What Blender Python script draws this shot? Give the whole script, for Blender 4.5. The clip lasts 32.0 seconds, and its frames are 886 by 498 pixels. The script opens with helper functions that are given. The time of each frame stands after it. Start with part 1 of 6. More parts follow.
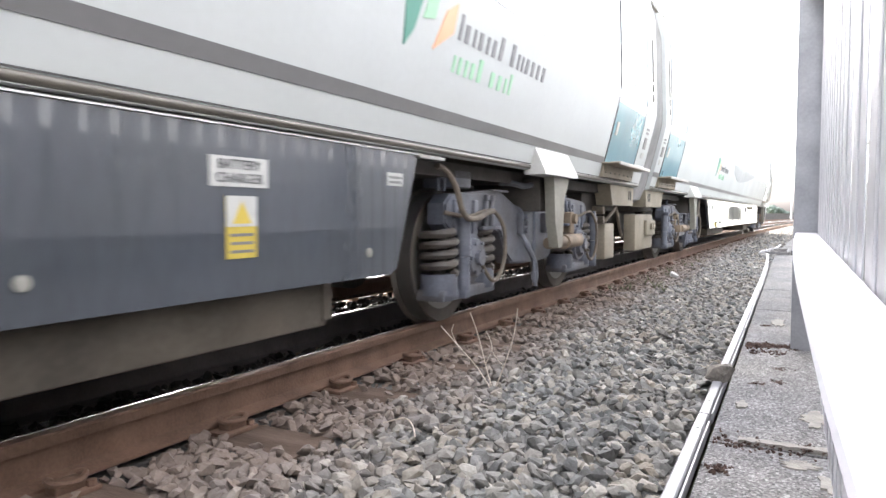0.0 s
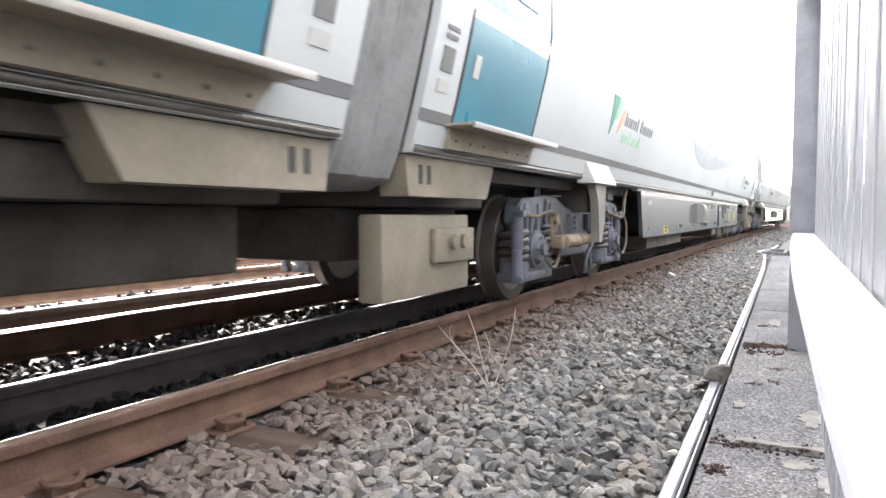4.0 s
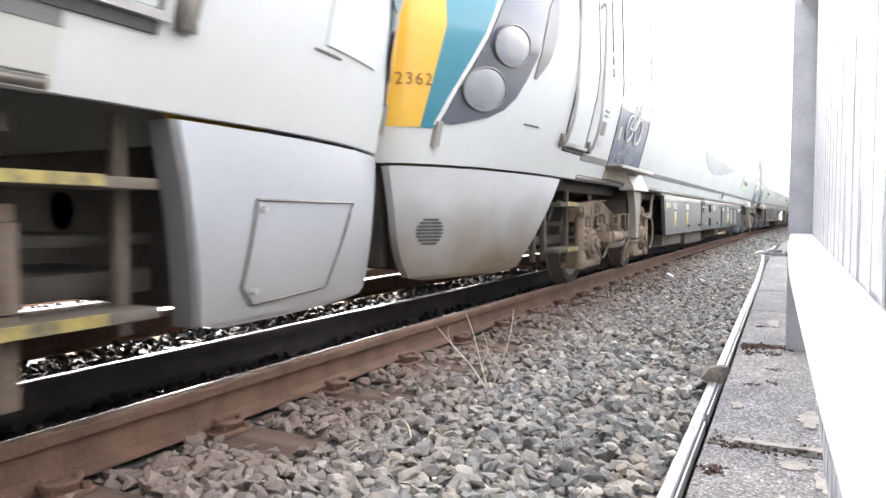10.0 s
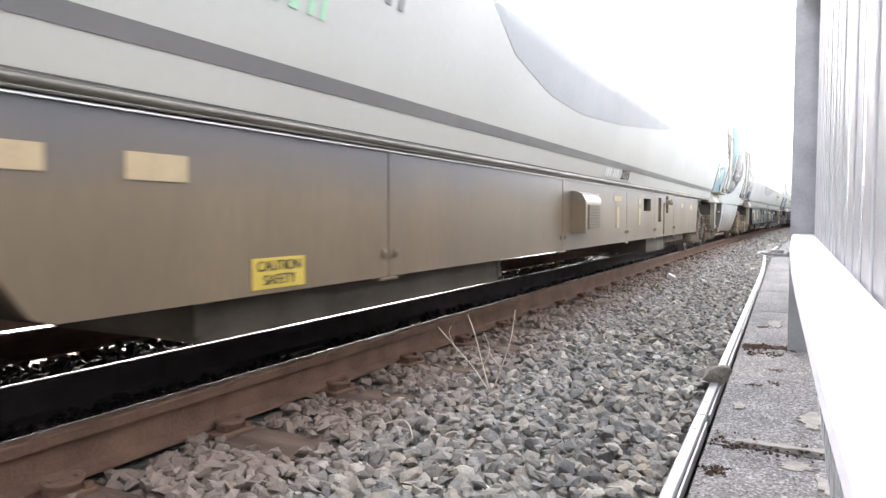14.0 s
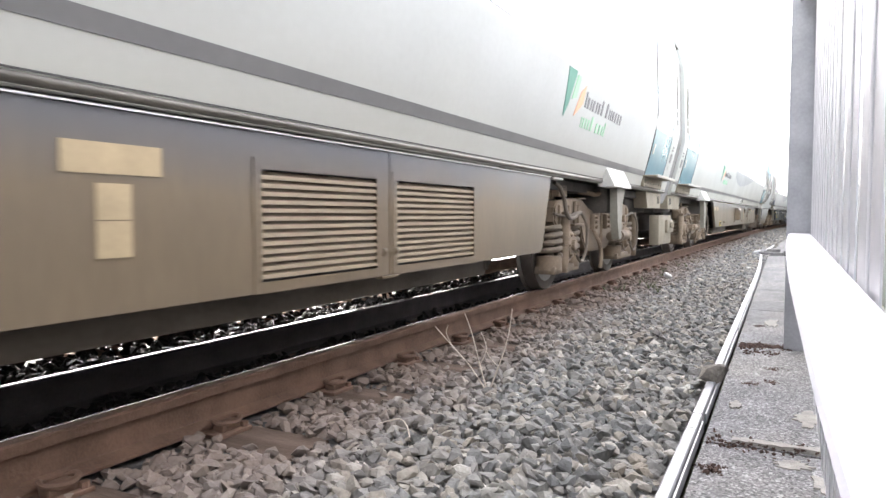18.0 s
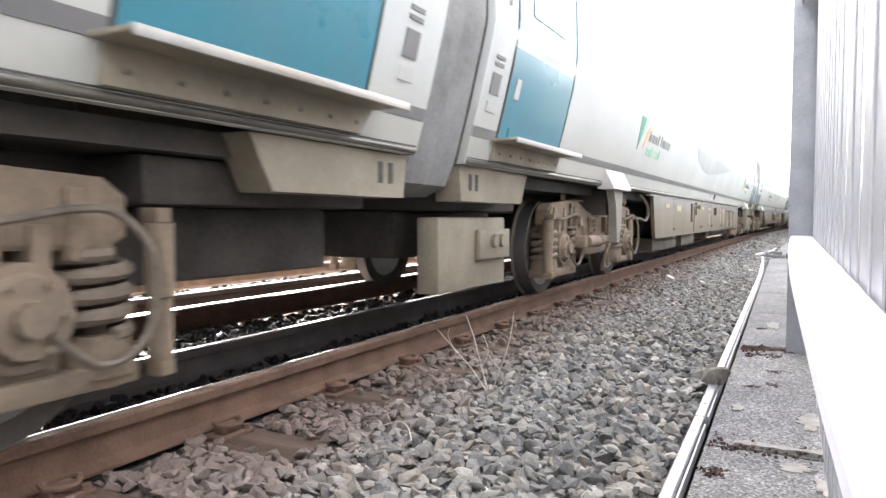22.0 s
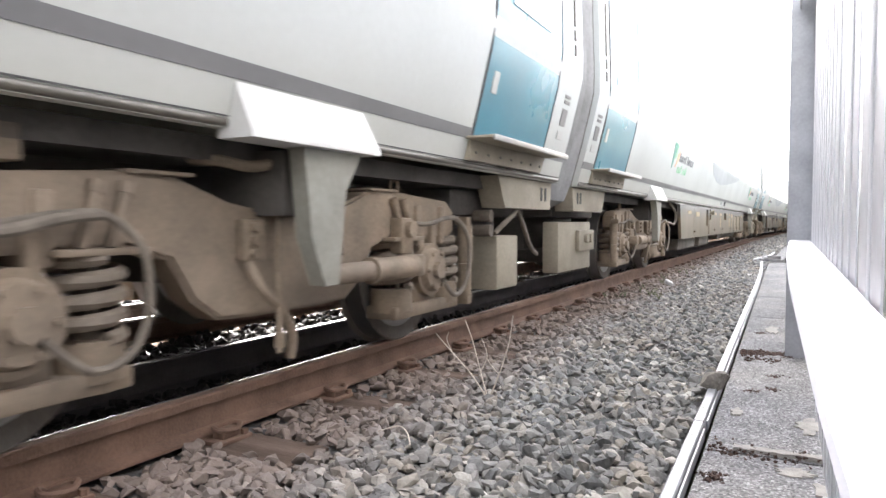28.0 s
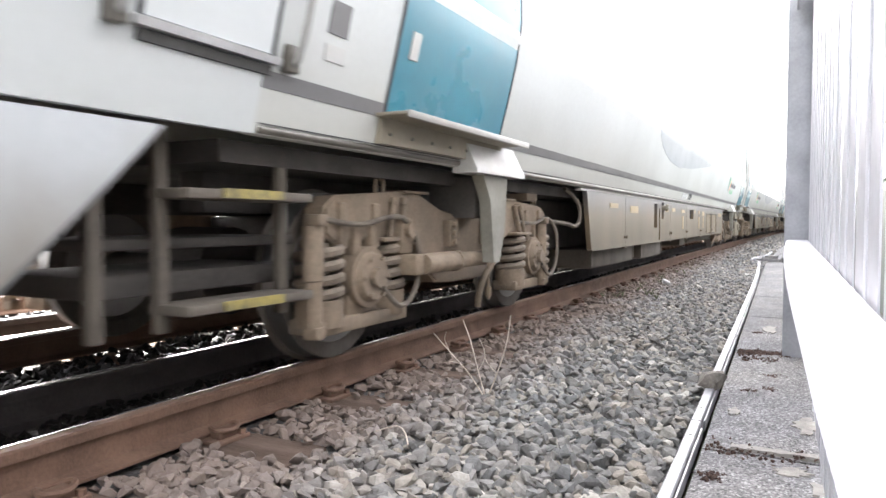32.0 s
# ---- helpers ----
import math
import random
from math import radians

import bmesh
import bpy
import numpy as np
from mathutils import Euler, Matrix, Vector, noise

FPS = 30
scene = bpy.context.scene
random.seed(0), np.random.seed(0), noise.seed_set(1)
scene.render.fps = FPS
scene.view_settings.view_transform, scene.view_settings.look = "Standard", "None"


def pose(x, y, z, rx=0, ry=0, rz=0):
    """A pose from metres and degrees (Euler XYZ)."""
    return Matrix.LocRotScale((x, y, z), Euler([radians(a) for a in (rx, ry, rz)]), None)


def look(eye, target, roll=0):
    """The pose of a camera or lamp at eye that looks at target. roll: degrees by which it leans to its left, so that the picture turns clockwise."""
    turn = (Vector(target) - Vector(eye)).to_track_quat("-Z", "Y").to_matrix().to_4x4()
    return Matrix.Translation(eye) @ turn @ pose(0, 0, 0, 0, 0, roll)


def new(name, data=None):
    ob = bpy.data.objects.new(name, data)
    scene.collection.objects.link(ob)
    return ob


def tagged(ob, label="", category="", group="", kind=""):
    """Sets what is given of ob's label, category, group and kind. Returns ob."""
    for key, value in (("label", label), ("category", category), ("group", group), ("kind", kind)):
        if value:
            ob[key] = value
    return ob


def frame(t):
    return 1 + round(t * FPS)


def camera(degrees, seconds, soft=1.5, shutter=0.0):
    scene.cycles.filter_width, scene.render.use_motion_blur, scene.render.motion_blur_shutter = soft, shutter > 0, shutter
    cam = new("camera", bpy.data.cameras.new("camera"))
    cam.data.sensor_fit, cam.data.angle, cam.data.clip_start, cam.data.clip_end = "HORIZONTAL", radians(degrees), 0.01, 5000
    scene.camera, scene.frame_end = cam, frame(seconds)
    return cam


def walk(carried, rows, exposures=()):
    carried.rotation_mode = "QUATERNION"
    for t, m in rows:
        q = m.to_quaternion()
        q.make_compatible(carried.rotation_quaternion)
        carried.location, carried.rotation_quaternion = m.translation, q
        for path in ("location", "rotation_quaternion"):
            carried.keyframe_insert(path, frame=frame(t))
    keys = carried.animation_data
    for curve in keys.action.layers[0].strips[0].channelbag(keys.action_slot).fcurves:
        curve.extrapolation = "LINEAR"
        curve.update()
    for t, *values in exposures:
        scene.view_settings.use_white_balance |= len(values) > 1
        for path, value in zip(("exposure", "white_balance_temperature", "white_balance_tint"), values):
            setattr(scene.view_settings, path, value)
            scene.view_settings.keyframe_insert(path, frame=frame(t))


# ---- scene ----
cam = camera(66.0, 32.0, soft=1.5, shutter=0.2)

# camera stands at the origin over the fence rail, 0.678 m above the near rail's head
EYE = (0.0, 0.0, 0.678)
FOCAL = 1207.0
YAW, TILT = math.atan2(624, FOCAL), math.atan2(57, FOCAL)
# small sway of the camera: seconds, turn to the left and upwards in 1/FOCAL
SWAY = [(0, 5.0, -4.2), (0.5, 5.0, -4.6), (1, 7.3, -3.1), (1.5, 5.0, -1.7), (2, 4.6, 0.0), (2.5, 4.7, -0.3), (3, 1.7, -3.2), (3.5, 1.6, -3.1), (5.5, -6.2, -5.8), (6, -6.4, -6.1), (6.5, -6.5, -6.0), (7, -6.1, -4.6), (7.5, -3.3, -4.2), (8, -2.9, -3.1), (8.5, -3.1, -2.8), (9, -2.9, -2.9), (9.5, -4.9, -4.9), (10, -3.0, -2.1), (10.5, -4.9, -4.3), (11, -4.7, -4.3), (11.5, -0.1, 1.5), (12, -1.4, -1.4), (12.5, -0.2, 0.0), (13, 0.0, 0.0), (13.5, 1.2, 0.0), (14, 0.0, -1.4), (14.5, -1.4, -1.4), (16.5, -2.9, -1.5), (17, -3.0, -1.3), (17.5, -2.9, -0.7), (18, -6.0, -2.9), (18.5, -3.2, -1.5), (19, -3.0, -1.4), (19.5, -2.7, -0.1), (20, -2.9, 0.0), (20.5, -2.9, 0.0), (21, -2.9, 0.3), (21.5, -3.0, 0.0), (22, -2.7, 1.5), (22.5, -3.0, 0.6), (23, -3.2, 1.4), (23.5, -3.0, 0.0), (24, -3.0, 0.0), (24.5, -1.5, 4.7), (25, -3.3, 4.6), (25.5, -6.0, 2.2), (27.5, -5.8, 6.4), (28, -4.9, 9.2), (28.5, -9.0, 5.9), (29, -10.4, 5.6), (29.5, -9.5, 7.1), (30, -10.4, 5.7), (30.5, -10.5, 6.5), (31, -9.5, 7.8), (31.5, -7.9, 8.9), (32, -9.3, 8.8)]
# way of the train along the track at every half second, in metres
RUN = [0.0, 2.1, 4.28, 6.54, 8.85, 11.14, 13.39, 15.57, 17.7, 19.79, 21.84, 23.8, 25.81, 27.91, 30.08, 32.27, 34.42, 36.59, 38.75, 40.79, 42.77, 44.75, 46.70, 48.63, 50.56, 52.5, 54.47, 56.49, 58.53, 60.52, 62.49, 64.43, 66.36, 68.26, 70.15, 71.99, 73.92, 75.82, 77.74, 79.7, 81.68, 83.74, 85.83, 87.98, 90.11, 92.17, 94.19, 96.17, 98.19, 100.25, 102.38, 104.52, 106.71, 108.97, 111.27, 113.57, 115.83, 118.07, 120.23, 122.41, 124.65, 126.89, 129.23, 131.6, 133.98]


def camera_rows():
    rows = []
    for t, a, b in SWAY:
        yaw, tilt = YAW + a / (1.13 * FOCAL), TILT - b / FOCAL
        way = Vector((-math.sin(yaw) * math.cos(tilt), math.cos(yaw) * math.cos(tilt), -math.sin(tilt)))
        rows.append((t, look(EYE, Vector(EYE) + way * 10)))
    return rows


walk(cam, camera_rows())

# ---- light: hazy bright sky, the sun behind the train, whose shade lies on this side ----
world = bpy.data.worlds.new("world")
scene.world = world
world.use_nodes = True
wn = world.node_tree.nodes
sky = wn.new("ShaderNodeTexSky")
sky.sky_type, sky.sun_disc = "NISHITA", False
sky.sun_elevation, sky.sun_rotation = radians(32), radians(-45)
sky.air_density, sky.dust_density, sky.ozone_density = 1.6, 7.0, 1.0
hsv = wn.new("ShaderNodeHueSaturation")
hsv.inputs["Saturation"].default_value = 0.22
world.node_tree.links.new(sky.outputs[0], hsv.inputs["Color"])
cool = wn.new("ShaderNodeMix")      # thin cloud, slightly blue
cool.data_type, cool.blend_type = "RGBA", "MULTIPLY"
cool.inputs["Factor"].default_value = 1.0
cool.inputs[7].default_value = (1.01, 0.99, 1.045, 1)
world.node_tree.links.new(hsv.outputs[0], cool.inputs[6])
world.node_tree.links.new(cool.outputs[2], wn["Background"].inputs["Color"])
wn["Background"].inputs["Strength"].default_value = 0.15
sun = new("sun", bpy.data.lights.new("sun", "SUN"))
sun.data.energy, sun.data.angle, sun.data.color = 1.6, radians(0.6), (1.0, 0.93, 0.84)
sun.matrix_world = look((-60.0, 60.0, 53.0), (0, 0, 0))
scene.view_settings.exposure = 3.38

# ---- materials ----


def mat(name, col, rough=0.6, metal=0.0, var=0.25, scale=4.0, fine=60.0, bump=0.15, col2=None, dirt=0.0, dirt_col=(0.2, 0.16, 0.11),
        rnd=0.0, spec=0.5, coat=0.0, stretch=(1, 1, 1), island=0.0, coat_rough=0.12, coat_ior=1.5, spread=0.12):
    """Procedural surface: two scales of variation, bump, streaky dirt, and a shift by piece."""
    m = bpy.data.materials.new(name)
    m.use_nodes = True
    nt = m.node_tree
    n, ln = nt.nodes, nt.links
    bs = n["Principled BSDF"]
    tc = n.new("ShaderNodeTexCoord")
    mp = n.new("ShaderNodeMapping")
    mp.inputs["Scale"].default_value = stretch
    ln.new(tc.outputs["Object"], mp.inputs["Vector"])
    big, small = n.new("ShaderNodeTexNoise"), n.new("ShaderNodeTexNoise")
    for k, s, d in ((big, scale, 4), (small, fine, 3)):
        ln.new(mp.outputs[0], k.inputs["Vector"])
        k.inputs["Scale"].default_value, k.inputs["Detail"].default_value = s, d
    mixn = n.new("ShaderNodeMix")
    mixn.data_type = "RGBA"
    c2 = col2 or tuple(c * (1 - var * 1.6) for c in col)
    c1 = col if col2 else tuple(min(1, c * (1 + var * 0.5)) for c in col)
    mixn.inputs[6].default_value, mixn.inputs[7].default_value = (*c1, 1), (*c2, 1)
    add = n.new("ShaderNodeMath")
    add.operation = "MULTIPLY_ADD"
    ln.new(small.outputs["Fac"], add.inputs[0])
    add.inputs[1].default_value = 0.5
    ln.new(big.outputs["Fac"], add.inputs[2])
    ramp = n.new("ShaderNodeMapRange")
    ramp.inputs["From Min"].default_value, ramp.inputs["From Max"].default_value = 0.5, 1.0
    ln.new(add.outputs[0], ramp.inputs["Value"])
    ln.new(ramp.outputs[0], mixn.inputs["Factor"])
    out = mixn.outputs[2]
    if dirt:
        dn = n.new("ShaderNodeTexNoise")
        ln.new(tc.outputs["Object"], dn.inputs["Vector"])
        dn.inputs["Scale"].default_value, dn.inputs["Detail"].default_value = 1.7, 6
        dr = n.new("ShaderNodeMapRange")
        dr.inputs["From Min"].default_value, dr.inputs["From Max"].default_value = 0.42, 0.72
        dr.inputs["To Max"].default_value = dirt
        ln.new(dn.outputs["Fac"], dr.inputs["Value"])
        dm = n.new("ShaderNodeMix")
        dm.data_type = "RGBA"
        ln.new(dr.outputs[0], dm.inputs["Factor"])
        ln.new(out, dm.inputs[6])
        dm.inputs[7].default_value = (*dirt_col, 1)
        out = dm.outputs[2]
    if rnd or island:
        oi = n.new("ShaderNodeNewGeometry" if island else "ShaderNodeObjectInfo")
        hv = n.new("ShaderNodeHueSaturation")
        mr = n.new("ShaderNodeMapRange")
        k = island or rnd
        mr.inputs["To Min"].default_value, mr.inputs["To Max"].default_value = 1 - k, 1 + k
        ln.new(oi.outputs["Random Per Island" if island else "Random"], mr.inputs["Value"])
        ln.new(mr.outputs[0], hv.inputs["Value"])
        ln.new(out, hv.inputs["Color"])
        out = hv.outputs[0]
    ln.new(out, bs.inputs["Base Color"])
    bs.inputs["Roughness"].default_value, bs.inputs["Metallic"].default_value = rough, metal
    bs.inputs["Specular IOR Level"].default_value = spec
    bs.inputs["Coat Weight"].default_value = coat
    bs.inputs["Coat Roughness"].default_value = coat_rough
    bs.inputs["Coat IOR"].default_value = coat_ior
    rr = n.new("ShaderNodeMapRange")
    rr.inputs["To Min"].default_value, rr.inputs["To Max"].default_value = max(0.03, rough - spread), min(1, rough + spread)
    ln.new(big.outputs["Fac"], rr.inputs["Value"])
    ln.new(rr.outputs[0], bs.inputs["Roughness"])
    if bump:
        bp = n.new("ShaderNodeBump")
        bp.inputs["Strength"].default_value, bp.inputs["Distance"].default_value = bump, 0.01
        ln.new(small.outputs["Fac"], bp.inputs["Height"])
        ln.new(bp.outputs[0], bs.inputs["Normal"])
    return m



def film(m, colour, low, high, amount, scale=2.2, rough=0.16, stretch=(1, 1, 1), detail=5):
    """A second colour that shows more from height low to height high, with a ragged edge (dirt films, skirt tops)."""
    nt = m.node_tree
    bs = nt.nodes["Principled BSDF"]
    src = bs.inputs["Base Color"].links[0].from_socket
    tc, mp, sep, nz, jit, rng_, mx = [nt.nodes.new("ShaderNode" + k) for k in ("TexCoord", "Mapping", "SeparateXYZ", "TexNoise", "Math", "MapRange", "Mix")]
    mp.inputs["Scale"].default_value = stretch
    nz.inputs["Scale"].default_value, nz.inputs["Detail"].default_value = scale, detail
    nt.links.new(tc.outputs["Object"], sep.inputs[0])
    nt.links.new(tc.outputs["Object"], mp.inputs[0])
    nt.links.new(mp.outputs[0], nz.inputs["Vector"])
    jit.operation = "MULTIPLY_ADD"
    jit.inputs[1].default_value = rough
    nt.links.new(nz.outputs["Fac"], jit.inputs[0])
    nt.links.new(sep.outputs["Z"], jit.inputs[2])
    rng_.inputs["From Min"].default_value, rng_.inputs["From Max"].default_value = low + rough / 2, high + rough / 2
    rng_.inputs["To Max"].default_value = amount
    nt.links.new(jit.outputs[0], rng_.inputs["Value"])
    mx.data_type = "RGBA"
    nt.links.new(rng_.outputs[0], mx.inputs["Factor"])
    nt.links.new(src, mx.inputs[6])
    mx.inputs[7].default_value = (*colour, 1)
    nt.links.new(mx.outputs[2], bs.inputs["Base Color"])


M = {}
M["silver"] = mat("silver_paint", (0.56, 0.585, 0.575), 0.45, 0.0, 0.04, 1.2, 30, 0.006, coat=0.0, spec=0.05)
film(M["silver"], (0.40, 0.41, 0.36), 1.5, 0.98, 0.3, 0.6, 0.2, (1, 1, 0.3), 2)
M["silver_dusty"] = mat("dusty_silver_paint", (0.535, 0.557, 0.54), 0.46, 0.0, 0.05, 1.2, 30, 0.006, coat=0.0, spec=0.05)
film(M["silver_dusty"], (0.40, 0.375, 0.29), 1.55, 0.98, 0.5, 0.9, 0.4, (1, 0.6, 0.8), 3)
M["nose"] = mat("nose_silver_paint", (0.43, 0.45, 0.445), 0.32, 0.0, 0.05, 1.2, 30, 0.006, coat=0.2, dirt=0.25, dirt_col=(0.27, 0.215, 0.14))
M["nose_clean"] = mat("nose_clean_paint", (0.40, 0.42, 0.43), 0.34, 0.0, 0.05, 1.2, 30, 0.006, coat=0.2)
film(M["nose_clean"], (0.25, 0.21, 0.16), 0.7, 0.25, 0.4, 2.0, 0.3, (1, 1, 0.6))
film(M["nose"], (0.15, 0.105, 0.06), 0.80, 0.30, 0.95, 3.0, 0.5, (1, 1, 0.6))
M["step_paint"] = mat("worn_yellow_step_paint", (0.42, 0.34, 0.08), 0.6, 0, 0.3, 14, 60, 0.1, col2=(0.10, 0.085, 0.06), dirt=0.4, dirt_col=(0.13, 0.10, 0.06))
M["orange_mark"] = mat("brown_lettering", (0.22, 0.10, 0.02), 0.5, 0, 0.06, 6, 60, 0.01)
M["stripe"] = mat("grey_stripe_paint", (0.17, 0.167, 0.163), 0.4, 0, 0.08, 2, 30, 0.01)
M["swoosh"] = mat("darker_silver_paint", (0.39, 0.415, 0.43), 0.4, 0, 0.06, 2, 30, 0.01, spec=0.05)
M["teal"] = mat("teal_paint", (0.03, 0.20, 0.27), 0.3, 0, 0.08, 2, 30, 0.01, dirt=0.12, coat=0.4)
M["navy"] = mat("navy_paint", (0.025, 0.045, 0.12), 0.3, 0, 0.08, 2, 30, 0.01, dirt=0.1, coat=0.4)
M["yellow"] = mat("yellow_paint", (0.68, 0.42, 0.05), 0.35, 0, 0.05, 2, 30, 0.01, coat=0.3)
M["white"] = mat("white_paint", (0.64, 0.64, 0.61), 0.4, 0, 0.05, 3, 40, 0.02, dirt=0.3, dirt_col=(0.45, 0.40, 0.30))
M["hood_white"] = mat("grimy_white_hood_paint", (0.56, 0.555, 0.52), 0.45, 0, 0.12, 3, 40, 0.02, dirt=0.5, dirt_col=(0.34, 0.30, 0.23))
M["offwhite"] = mat("grimy_label", (0.44, 0.34, 0.20), 0.6, 0, 0.12, 6, 60, 0.02, dirt=0.35)
M["label"] = mat("white_label", (0.50, 0.50, 0.47), 0.5, 0, 0.08, 6, 60, 0.02, dirt=0.12)
M["warn"] = mat("yellow_label", (0.60, 0.45, 0.07), 0.5, 0, 0.1, 6, 60, 0.02, dirt=0.35, dirt_col=(0.35, 0.26, 0.08))
M["skirt_clean"] = mat("slate_skirt_paint", (0.058, 0.066, 0.078), 0.22, 0.0, 0.15, 1.5, 40, 0.008, dirt=0.3, dirt_col=(0.082, 0.088, 0.078), spec=0.5, coat=1.0, stretch=(1, 1, 0.25), coat_rough=0.05, coat_ior=1.7, spread=0.05)
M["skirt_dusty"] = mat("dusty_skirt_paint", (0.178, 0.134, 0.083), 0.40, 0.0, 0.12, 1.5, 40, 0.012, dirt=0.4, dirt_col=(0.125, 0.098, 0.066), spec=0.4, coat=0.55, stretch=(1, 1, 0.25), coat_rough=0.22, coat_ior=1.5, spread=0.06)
# brown, mixed with slate blue towards the top of the panels
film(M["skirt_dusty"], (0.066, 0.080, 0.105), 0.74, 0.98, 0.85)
# lighter than the skirt: skylight on the sloped slats is put into the colour
M["slat"] = mat("dusty_grey_slat_paint", (0.27, 0.275, 0.26), 0.45, 0.0, 0.15, 4, 40, 0.02, dirt=0.3, dirt_col=(0.18, 0.17, 0.14))
M["slat_dusty"] = mat("dusty_beige_slat_paint", (0.34, 0.275, 0.19), 0.5, 0.0, 0.15, 4, 40, 0.02, dirt=0.3, dirt_col=(0.24, 0.19, 0.125))
M["hood"] = mat("grey_beige_hood_paint", (0.30, 0.29, 0.25), 0.45, 0.0, 0.12, 3, 40, 0.02, dirt=0.3, dirt_col=(0.20, 0.17, 0.12))
M["spring"] = mat("dark_spring_steel", (0.10, 0.09, 0.08), 0.55, 0.1, 0.3, 5, 50, 0.15, dirt=0.5, dirt_col=(0.22, 0.18, 0.13))
M["spring_dusty"] = mat("dusty_spring_steel", (0.235, 0.19, 0.14), 0.7, 0, 0.3, 5, 50, 0.2, dirt=0.4, dirt_col=(0.11, 0.09, 0.07))
M["bogie_clean"] = mat("slate_bogie_steel", (0.15, 0.165, 0.20), 0.5, 0.1, 0.3, 5, 50, 0.2, dirt=0.45, dirt_col=(0.17, 0.14, 0.105))
M["bogie_dusty"] = mat("brown_dusty_bogie_steel", (0.265, 0.202, 0.137), 0.75, 0, 0.28, 5, 50, 0.25, dirt=0.6, dirt_col=(0.165, 0.132, 0.10))
M["bogie_brown"] = mat("dark_brown_bogie_steel", (0.155, 0.116, 0.084), 0.75, 0, 0.28, 5, 50, 0.25, dirt=0.6, dirt_col=(0.085, 0.068, 0.052))
M["hose"] = mat("dusty_rubber_hose", (0.16, 0.132, 0.10), 0.75, 0, 0.3, 8, 60, 0.2)
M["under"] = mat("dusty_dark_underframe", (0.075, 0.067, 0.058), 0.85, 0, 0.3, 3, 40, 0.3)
M["box"] = mat("dusty_equipment_steel", (0.31, 0.27, 0.20), 0.65, 0, 0.2, 3, 40, 0.15, dirt=0.5, dirt_col=(0.21, 0.185, 0.14))
M["gear"] = mat("grimy_underfloor_steel", (0.115, 0.098, 0.076), 0.75, 0, 0.25, 3, 40, 0.2, dirt=0.4, dirt_col=(0.105, 0.082, 0.058))
M["bracket"] = mat("grimy_bracket_paint", (0.28, 0.27, 0.225), 0.6, 0, 0.2, 3, 40, 0.1, dirt=0.45, dirt_col=(0.14, 0.115, 0.08))
M["gutter"] = mat("grimy_gutter_rubber", (0.135, 0.122, 0.10), 0.35, 0.2, 0.25, 3, 40, 0.1)
M["alu"] = mat("bare_aluminium_edge", (0.62, 0.62, 0.60), 0.35, 0.8, 0.1, 3, 40, 0.05)
M["step"] = mat("silver_step_plate", (0.36, 0.355, 0.33), 0.4, 0.2, 0.15, 3, 40, 0.08, dirt=0.35, dirt_col=(0.28, 0.21, 0.13))
# stands for the shade inside openings, vents and slots
M["dark"] = mat("opening_shade", (0.075, 0.075, 0.07), 0.9, 0, 0.2, 5, 40, 0.1)
M["glass"] = mat("tinted_window_glass", (0.03, 0.035, 0.04), 0.06, 0, 0.05, 2, 20, 0.0, spec=0.9, coat=1.0)
M["lampbed"] = mat("smoked_lamp_cover", (0.09, 0.10, 0.12), 0.15, 0, 0.05, 2, 20, 0.0, coat=0.6)
M["lamp_glass"] = mat("headlamp_lens", (0.30, 0.31, 0.335), 0.12, 0.3, 0.1, 10, 60, 0.05, coat=1.0)
M["bellows"] = mat("grey_gangway_fabric", (0.29, 0.287, 0.28), 0.7, 0, 0.2, 4, 40, 0.2)
M["rubber"] = mat("black_gangway_rubber", (0.05, 0.05, 0.05), 0.7, 0, 0.2, 4, 40, 0.2)
M["wheel"] = mat("wheel_steel", (0.15, 0.135, 0.115), 0.75, 0.1, 0.25, 5, 50, 0.15, dirt=0.4, dirt_col=(0.12, 0.095, 0.07))
M["tread"] = mat("bright_wheel_tread", (0.36, 0.35, 0.33), 0.35, 0.8, 0.1, 5, 50, 0.05)
M["black_text"] = mat("black_lettering", (0.035, 0.035, 0.04), 0.5, 0, 0.05, 5, 40, 0.0)
M["faint"] = mat("worn_pale_lettering", (0.62, 0.63, 0.61), 0.5, 0, 0.1, 12, 60, 0.0)
# emblem colours are paled: the glare haze over the cars is put into them
M["name_text"] = mat("hazed_grey_lettering", (0.22, 0.22, 0.225), 0.5, 0, 0.05, 5, 40, 0.0)
M["green_text"] = mat("green_lettering", (0.36, 0.62, 0.42), 0.5, 0, 0.05, 5, 40, 0.0)
M["orange"] = mat("orange_mark", (0.82, 0.45, 0.27), 0.5, 0, 0.05, 5, 40, 0.0)
M["green"] = mat("dark_green_mark", (0.10, 0.30, 0.23), 0.5, 0, 0.05, 5, 40, 0.0)
M["rail"] = mat("rusty_rail_steel", (0.175, 0.102, 0.067), 0.8, 0.0, 0.25, 6, 80, 0.25, dirt=0.4, dirt_col=(0.13, 0.085, 0.06))
M["railhead"] = mat("polished_rail_head", (0.50, 0.485, 0.47), 0.24, 0.9, 0.25, 6, 60, 0.08, stretch=(1, 0.1, 1))
M["guard"] = mat("black_guard_rail_steel", (0.055, 0.047, 0.044), 0.75, 0.0, 0.25, 6, 60, 0.15)
M["sleeper"] = mat("weathered_timber_sleeper", (0.155, 0.112, 0.086), 0.95, 0, 0.35, 3, 60, 0.5, stretch=(0.25, 3, 3), spec=0.1)
M["ballast_bed"] = mat("ballast_bed", (0.12, 0.112, 0.104), 0.95, 0, 0.5, 12, 45, 1.0)
